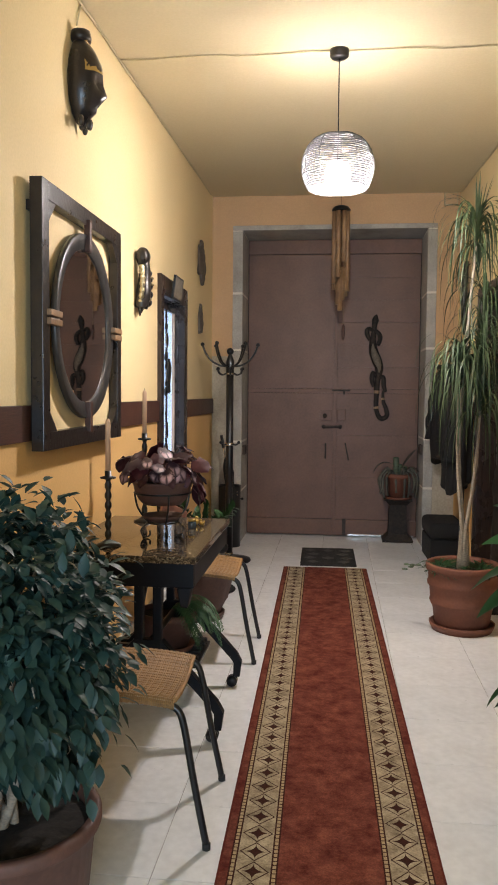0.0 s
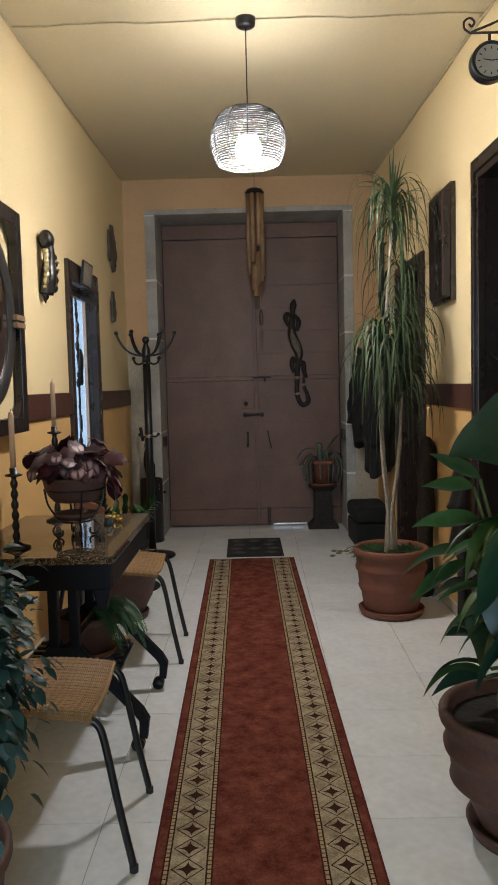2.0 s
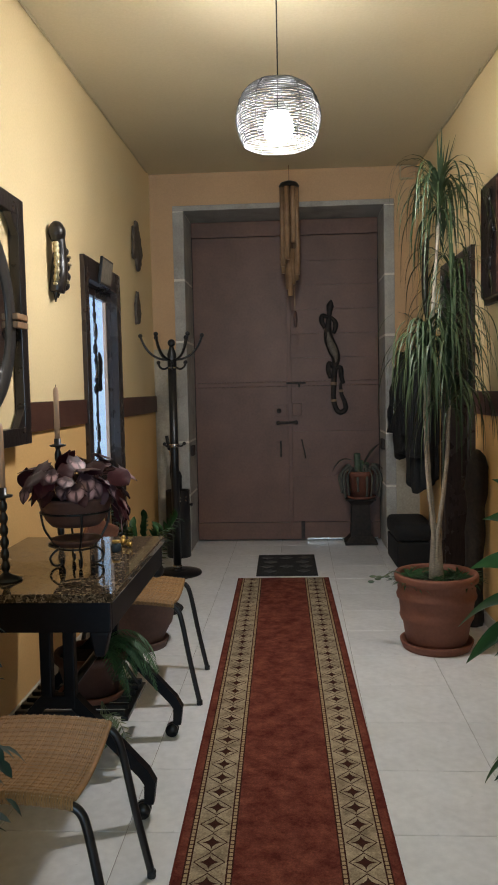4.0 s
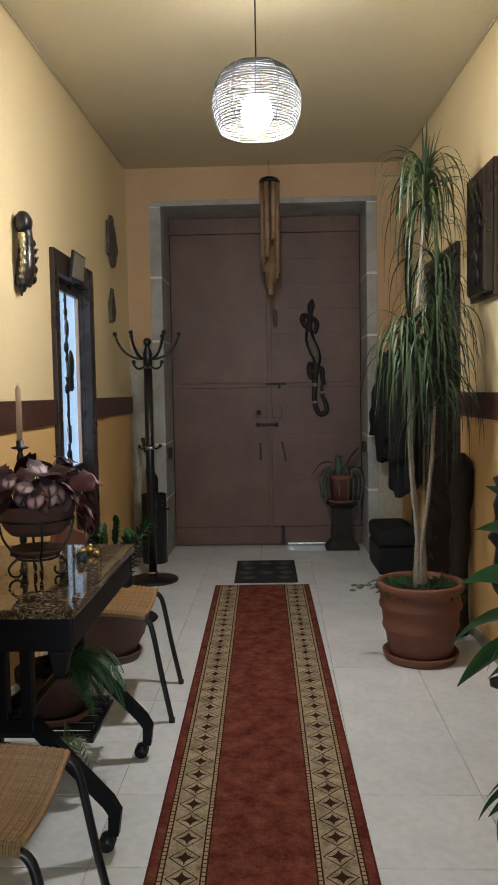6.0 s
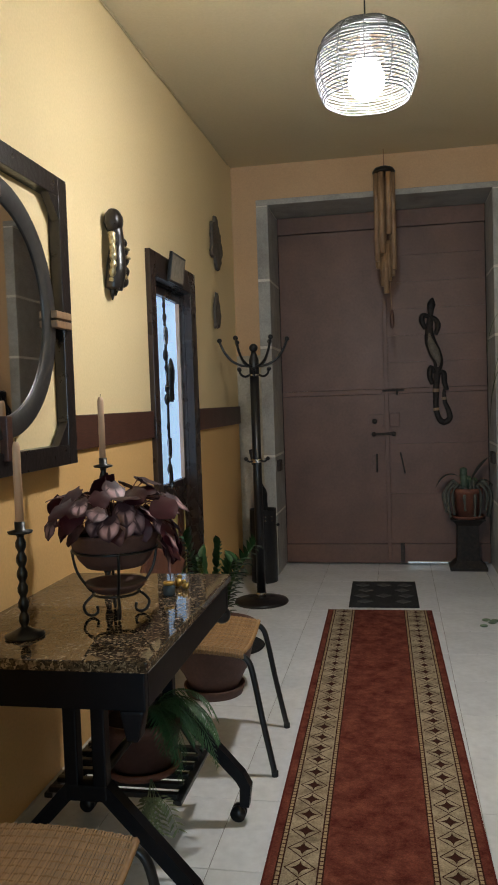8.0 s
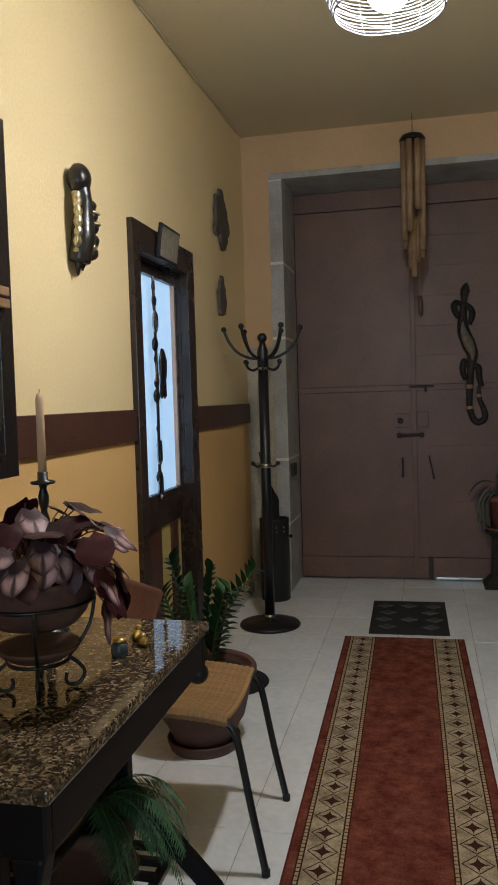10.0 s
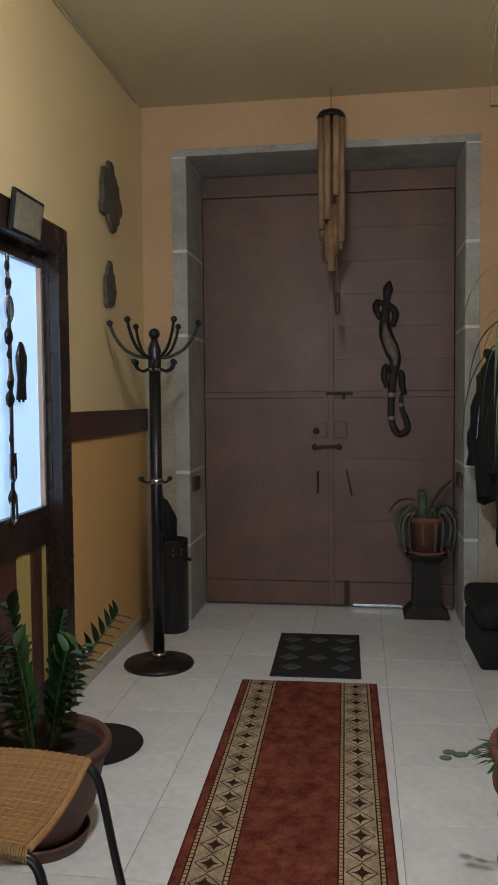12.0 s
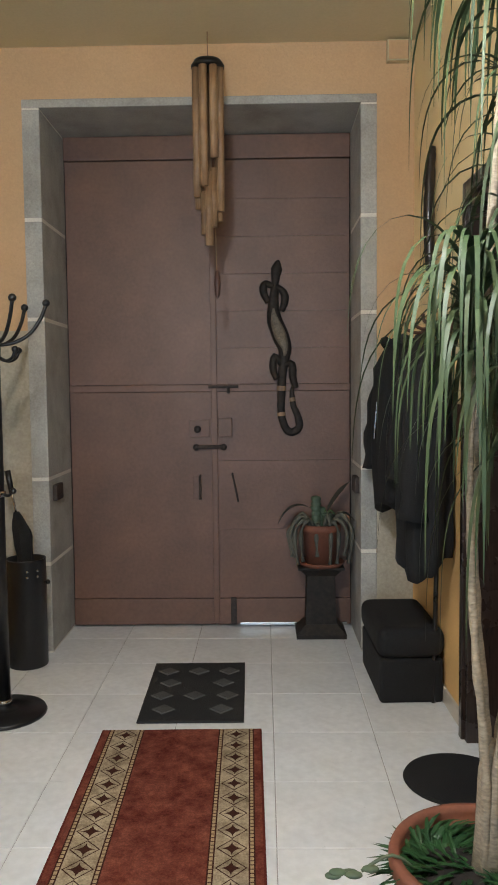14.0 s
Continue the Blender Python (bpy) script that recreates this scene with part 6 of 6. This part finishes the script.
ped = thing("pedestal", (0.685, 7.66, 0), "dark wooden pedestal with a flared foot", "pedestal")
bm = bmesh.new()
for z0, z1, w0, w1 in ((0.0, 0.025, 0.145, 0.145), (0.025, 0.075, 0.14, 0.095), (0.075, 0.36, 0.09, 0.08), (0.36, 0.40, 0.085, 0.12)):
    lo = [bm.verts.new((sx * w0, sy * w0 * 0.8, z0)) for sx, sy in ((-1, -1), (1, -1), (1, 1), (-1, 1))]
    hi = [bm.verts.new((sx * w1, sy * w1 * 0.8, z1)) for sx, sy in ((-1, -1), (1, -1), (1, 1), (-1, 1))]
    bm.faces.new(lo), bm.faces.new(hi)
    for i in range(4):
        bm.faces.new((lo[i], lo[(i + 1) % 4], hi[(i + 1) % 4], hi[i]))
part("column", bm, M_DARKWOOD, ped)
part("top_plate", nbox(-0.135, 0.135, -0.105, 0.105, 0.40, 0.415, bevel=0.005), M_DARKWOOD, ped)
cac = thing("cactus_pot", (0.69, 7.65, 0.415), "grey-green cactus trailing from a small terracotta pot", "pot plant")
part("saucer", nlathe([(0.0, 0.0), (0.12, 0.0), (0.138, 0.022), (0.13, 0.026), (0.11, 0.01), (0.0, 0.01)], 30), M_TERRA, cac, "", True)
part("pot", nlathe([(0.0, 0.012), (0.088, 0.012), (0.108, 0.20), (0.118, 0.205), (0.12, 0.245), (0.11, 0.247), (0.104, 0.21), (0.0, 0.21)], 34), M_TERRA, cac, "small terracotta pot", True)
part("soil", nlathe([(0.0, 0.212), (0.103, 0.212), (0.103, 0.222), (0.0, 0.228)], 20), M_SOIL, cac)
rng = random.Random(41)
for k, (dx, dy, h) in enumerate(((-0.03, -0.02, 0.20), (0.0, 0.02, 0.13), (0.035, -0.01, 0.10))):
    prof, n = [(0.0, 0.21)], 7
    for i in range(n):
        z = 0.21 + h * i / n
        prof += [(0.024, z), (0.031, z + h / n * 0.5), (0.024, z + h / n * 0.95)]
    prof.append((0.0, 0.21 + h + 0.004))
    part("cactus_stem", nlathe(prof, 14, (dx, dy, 0), wobble=0.08), M_CACTUS, cac, "ribbed upright cactus", True)
for k in range(15):
    a = radians((180, 200, 150, 230, 20, -20, 340, 260, 300, 60, 170, 10, 215, 285, 320)[k])
    L = rng.uniform(0.12, 0.2)
    pts = smooth_path([(0.06 * math.cos(a), 0.05 * math.sin(a), 0.22), (0.12 * math.cos(a), 0.09 * math.sin(a), 0.22 + L * rng.uniform(0.2, 0.6)), (0.19 * math.cos(a), 0.10 * math.sin(a), 0.20), (0.17 * math.cos(a), 0.10 * math.sin(a), 0.20 - L)], 5)
    part("trailing_stem", rough_up(ntube(pts, [0.011 + 0.004 * math.sin(i * 1.3) for i in range(len(pts))], 7), 0.003, 40), M_DRYLEAF, cac, "", True)
leaf_object(cac, "leaf", (0.03, 0.0, 0.30), (0.5, 0.1, 0.9), 0.26, 0.09, 0.5, M_DRYLEAF, (0.01, 0, 0.21))
leaf_object(cac, "leaf", (-0.06, 0.0, 0.34), (-0.9, 0.0, 0.5), 0.24, 0.08, 2.0, M_DRYLEAF, (-0.01, 0, 0.21))
leaf_object(cac, "leaf", (0.08, 0.0, 0.30), (0.9, 0.0, 0.5), 0.18, 0.07, 2.2, M_DRYLEAF, (0.01, 0, 0.21))

# ---- east side ----
ott = thing("ottoman", (1.022, 6.885, 0), "black fabric box ottoman with a padded lid against the wall", "ottoman", rz=1.4)
part("box_body", rough_up(nbox(-0.146, 0.146, -0.276, 0.276, 0.0, 0.205, bevel=0.018, segs=3), 0.002, 9), M_BLACKMATT, ott, "", True)
part("lid", rough_up(nbox(-0.156, 0.156, -0.286, 0.286, 0.2055, 0.350, bevel=0.062, segs=5), 0.003, 9), M_BLACKMATT, ott, "rounded padded lid", True)

rack = thing("coat_hooks", (xr(6.75) - 0.012, 6.75, 1.72), "wooden wall rack with coat hooks", "coat rack")
part("board", nbox(-0.012, 0.012, -0.35, 0.35, -0.03, 0.03, bevel=0.004), M_DADO, rack)
for y in (-0.22, 0.0, 0.22):
    part("hook", ntube(smooth_path([(-0.01, y, 0.0), (-0.07, y, 0.0), (-0.11, y, 0.02), (-0.115, y, 0.05)], 4), 0.008, 7), M_DADO, rack, "", True)


def jacket(at, w, d, h, seed, label, rz):
    """A coat that hangs from its collar: shoulders, folds, a hem that is not level."""
    j = thing("hanging_coat", at, label, "coat", "coats on the hooks", rz=rz)
    bm = bmesh.new()
    rows = []
    n, seg_ = 20, 36
    for i in range(n + 1):
        t = i / n
        z = -h * t
        wy = w * (0.16 + 0.84 * min(1, (t / 0.22)) ** 0.6) * (1 + 0.16 * t)
        dx = d * (0.35 + 0.65 * min(1, t / 0.2) ** 0.7) * (1 + 0.15 * math.sin(t * 3))
        row = []
        for k in range(seg_):
            a = 2 * math.pi * k / seg_
            fold = 1 + (0.10 * math.sin(7 * a + seed + 2 * t) + 0.06 * math.sin(13 * a + 3 * seed)) * min(1, t * 2)
            row.append(bm.verts.new((max(-d * 1.3, dx * math.cos(a) * fold), wy * math.sin(a) * fold, z + (0.05 * math.sin(a * 2 + seed) * t))))
        rows.append(row)
    for a, b in zip(rows, rows[1:]):
        for k in range(seg_):
            q = (k + 1) % seg_
            bm.faces.new((a[k], a[q], b[q], b[k]))
    bm.faces.new(rows[0]), bm.faces.new(rows[-1])
    part("coat_body", rough_up(bm, 0.012, 7, seed), M_BLACKMATT, j, "", True)
    for s in (-1, 1):
        pts = smooth_path([(-d * 0.2, s * w * 0.8, -0.14), (-d * 0.55, s * w * 1.02, -h * 0.45), (-d * 0.7, s * w * 0.98, -h * 0.78)], 6)
        part("sleeve", rough_up(ntube(pts, [0.06 + 0.008 * math.sin(i * 1.7) for i in range(len(pts))], 12), 0.008, 12, seed + s), M_BLACKMATT, j, "", True)
    part("collar", ntube(smooth_path([(-0.05, -0.07, -0.05), (-0.09, 0, -0.02), (-0.05, 0.07, -0.05)], 5), 0.022, 8), M_BLACKMATT, j, "", True)
    part("zip", ntube([(-d * 1.05, 0.02, -0.32), (-d * 1.15, 0.03, -0.50)], 0.005, 5), M_CHROME, j, "bright metal zip")
    return j


jacket((1.045, 6.97, 1.70), 0.23, 0.115, 0.86, 1.0, "black jacket hanging from a wall hook", 6)
jacket((1.075, 6.60, 1.69), 0.23, 0.105, 1.02, 3.0, "long black coat hanging from a wall hook", -4)
single("walking_stick", ntube([(1.13, 6.62, 0.0), (1.15, 6.64, 0.9)], 0.011, 8), M_EBONY, "dark walking stick leaning on the wall", "stick", smooth=True)

bm = bmesh.new()
tube(bm, smooth_path([(-0.02, 0, -0.31), (-0.03, 0, -0.2), (-0.035, 0, 0.0), (-0.03, 0, 0.2), (-0.02, 0, 0.31)], 6), [0.007 + 0.019 * math.sin(math.pi * (i + 1) / 26) ** 0.5 for i in range(25)], 12, flat=1.0)
single("carved_paddle", rough_up(bm, 0.004, 25), M_EBONY, "long narrow black carving hung on the wall", "carving", smooth=True, at=(xr(6.83) - 0.004, 6.83, 2.26))

jb = thing("junction_box", (1.08, Y_END, 3.205), "square cream junction box under the ceiling", "junction box")
part("box_body", nbox(-0.06, 0.06, -0.045, 0.0, -0.055, 0.055, bevel=0.006), M_CABLE, jb)
part("lid", nbox(-0.052, 0.052, -0.049, -0.045, -0.047, 0.047, bevel=0.002), M_PEACH, jb)

# Carved post and bust by the plants.
bm = nlathe([(0.0, 0.0), (0.085, 0.0), (0.09, 0.03), (0.075, 0.08), (0.08, 0.25), (0.065, 0.40), (0.082, 0.55), (0.07, 0.70), (0.088, 0.82), (0.085, 0.93), (0.06, 1.0), (0.03, 1.03), (0.0, 1.035)], 22)
single("carved_post", rough_up(rough_up(bm, 0.016, 11), 0.006, 35), M_DARKWOOD, "dark carved tree-trunk figure leaning by the door", "carving", smooth=True, at=pose(1.135, 5.16, 0, 0, 2, 0) @ Matrix.Diagonal((0.75, 0.8, 1, 1)))

bm = bmesh.new()
sec = ((0.0, 0.05, 0.075), (0.03, 0.052, 0.078), (0.045, 0.028, 0.03), (0.20, 0.026, 0.028), (0.42, 0.028, 0.03), (0.46, 0.05, 0.06), (0.50, 0.055, 0.075), (0.58, 0.052, 0.06), (0.66, 0.045, 0.05), (0.705, 0.05, 0.09), (0.735, 0.05, 0.075), (0.80, 0.052, 0.055), (0.86, 0.052, 0.062), (0.91, 0.05, 0.045), (0.95, 0.045, 0.05), (0.985, 0.035, 0.065), (1.0, 0.02, 0.03), (1.02, 0.004, 0.006))
rows = []
for z, hy, hx in sec:
    rows.append([bm.verts.new(((-hx if math.cos(a) < 0 else 0.05) * abs(math.cos(a)) ** 0.7, hy * math.sin(a), z)) for a in [2 * math.pi * k / 20 for k in range(20)]])
for a, b in zip(rows, rows[1:]):
    for k in range(20):
        q = (k + 1) % 20
        bm.faces.new((a[k], a[q], b[q], b[k]))
bm.faces.new(rows[0]), bm.faces.new(rows[-1])
single("carved_bust", rough_up(bm, 0.004, 22), M_EBONY, "tall black carved figure standing on a flat foot", "statue", smooth=True, at=(1.185, 4.36, 0))

# Dark carved panel on the wall.
pan = thing("wood_carving", (0, 0, 0), "dark carved wooden wall panel in two layers", "carving")
pan.matrix_basis = EAST @ pose(-0.02, 4.86, 2.19)
part("back_board", nbox(-0.012, 0.018, -0.20, 0.23, -0.33, 0.34, bevel=0.004), M_WOODDARK, pan)
part("front_board", nbox(-0.055, -0.013, -0.20, 0.12, -0.31, 0.30, bevel=0.008), M_EBONY, pan)
for k in range(6):
    bm = bmesh.new()
    ball(bm, (-0.058, -0.06 + 0.03 * math.sin(k * 1.7), -0.22 + 0.085 * k), 0.045, sx=0.3, sz=1.2, u=12, v=8)
    part("relief", rough_up(bm, 0.004, 30), M_EBONY, pan, "", True)
for y in (-0.195, 0.105):
    part("edge_strip", nbox(-0.06, -0.055, y, y + 0.012, -0.30, 0.29), M_WOODRED, pan)

# Station clock on a scrolled bracket.
CY, CX, CZ = 3.68, 1.138, 2.795
clock = thing("wall_clock", (xr(CY), CY, CZ + 0.13), "black double-faced station clock on a scrolled bracket", "clock")
off = CX - xr(CY)
part("arm", ntube([(0.0, 0, 0.0), (off - 0.085, 0, 0.0)], 0.006, 8), M_IRON, clock, "", True)
part("scroll", ntube(smooth_path([(off - 0.085, 0, 0.0), (off - 0.11, 0, 0.02), (off - 0.11, 0, 0.05), (off - 0.085, 0, 0.064), (off - 0.066, 0, 0.047), (off - 0.078, 0, 0.028), (off - 0.09, 0, 0.04)], 5), 0.005, 7), M_IRON, clock, "", True)
part("brace", ntube(smooth_path([(off - 0.08, 0, 0.004), (-0.06, 0, 0.06), (0.0, 0, 0.12)], 5), 0.0055, 7), M_IRON, clock, "", True)
part("wall_plate", nbox(-0.008, 0.004, -0.02, 0.02, -0.06, 0.16, bevel=0.002), M_IRON, clock)
part("hanger", ntube([(off, 0, 0.0), (off, 0, -0.05)], 0.007, 8), M_IRON, clock, "", True)
turn = Matrix.Translation((off, 0, -0.13)) @ Matrix.Rotation(radians(90), 4, "X") @ Matrix.Scale(0.80, 4)
bm = nlathe([(0.0, -0.035), (0.088, -0.035), (0.097, -0.045), (0.106, -0.04), (0.108, -0.02), (0.102, 0.0), (0.108, 0.02), (0.106, 0.04), (0.097, 0.045), (0.088, 0.035), (0.0, 0.035)], 40)
bmesh.ops.transform(bm, matrix=turn, verts=bm.verts)
body = part("case", bm, M_BLACK, clock, "", True)
for s in (-1, 1):
    bm = nlathe([(0.0, 0.0355 * s), (0.087, 0.0355 * s), (0.087, 0.037 * s), (0.0, 0.037 * s)], 40)
    bmesh.ops.transform(bm, matrix=turn, verts=bm.verts)
    part("dial", bm, M_DIAL, clock, "grey dial with dark marks")
for k in range(12):
    a = radians(30 * k)
    bm = nbox(-0.003, 0.003, 0.060, 0.076, 0.0372, 0.0385, m=Matrix.Rotation(a, 4, "Z"))
    bmesh.ops.transform(bm, matrix=turn, verts=bm.verts)
    part("hour_mark", bm, M_BLACK, clock)
for a, L in ((80, 0.045), (-85, 0.062)):
    bm = nbox(-0.0025, 0.0025, -0.012, L, 0.039, 0.0405, m=Matrix.Rotation(radians(a), 4, "Z"))
    bmesh.ops.transform(bm, matrix=turn, verts=bm.verts)
    part("clock_needle", bm, M_BLACK, clock)

# ---- cables on the ceiling and along its edges ----


def cable(pts, r, label):
    single("ceiling_cable", ntube(pts, r, 6), M_CABLE, label, "cable", "surface cables", smooth=True)


cable([(XL + 0.6 + (LX - XL - 0.65) * k / 12 - 0.6 * (1 - k / 12), LY + 0.01 * math.sin(k), zc(LY) - 0.006 - 0.004 * math.sin(k * 1.1) ** 2) for k in range(13)], 0.004, "thin painted cable across the ceiling to the lamp")
cable([(LX + 0.05 + (xr(LY) - LX - 0.06) * k / 12, LY - 0.01 * math.sin(k * 0.8), zc(LY) - 0.006 - 0.004 * math.sin(k * 0.9) ** 2) for k in range(13)], 0.004, "thin painted cable across the ceiling from the lamp")
cable([(XL + 0.008, y, zc(y) - 0.012 + 0.003 * math.sin(y * 7)) for y in [2.4 + 0.16 * k for k in range(31)]], 0.006, "painted cable along the top of the wall")
cable([(xr(y) - 0.008, y, zc(y) - 0.012 + 0.004 * math.sin(y * 6)) for y in [2.0 + 0.18 * k for k in range(30)]], 0.007, "painted cable along the top of the wall")
cable([(XL + 0.006, 3.40, 3.06), (XL + 0.006, 3.43, 3.12), (XL + 0.008, 3.46, zc(3.46) - 0.012)], 0.004, "short painted cable up from the carved mask")
for k in range(9):
    y = 2.5 + 0.55 * k
    single("cable_clip", nbox(-0.006, 0.006, -0.007, 0.007, -0.012, 0.012, bevel=0.002), M_CABLE, "small painted cable clip under the ceiling", "cable clip", "cable clips", at=(xr(y) - 0.012, y, zc(y) - 0.012))
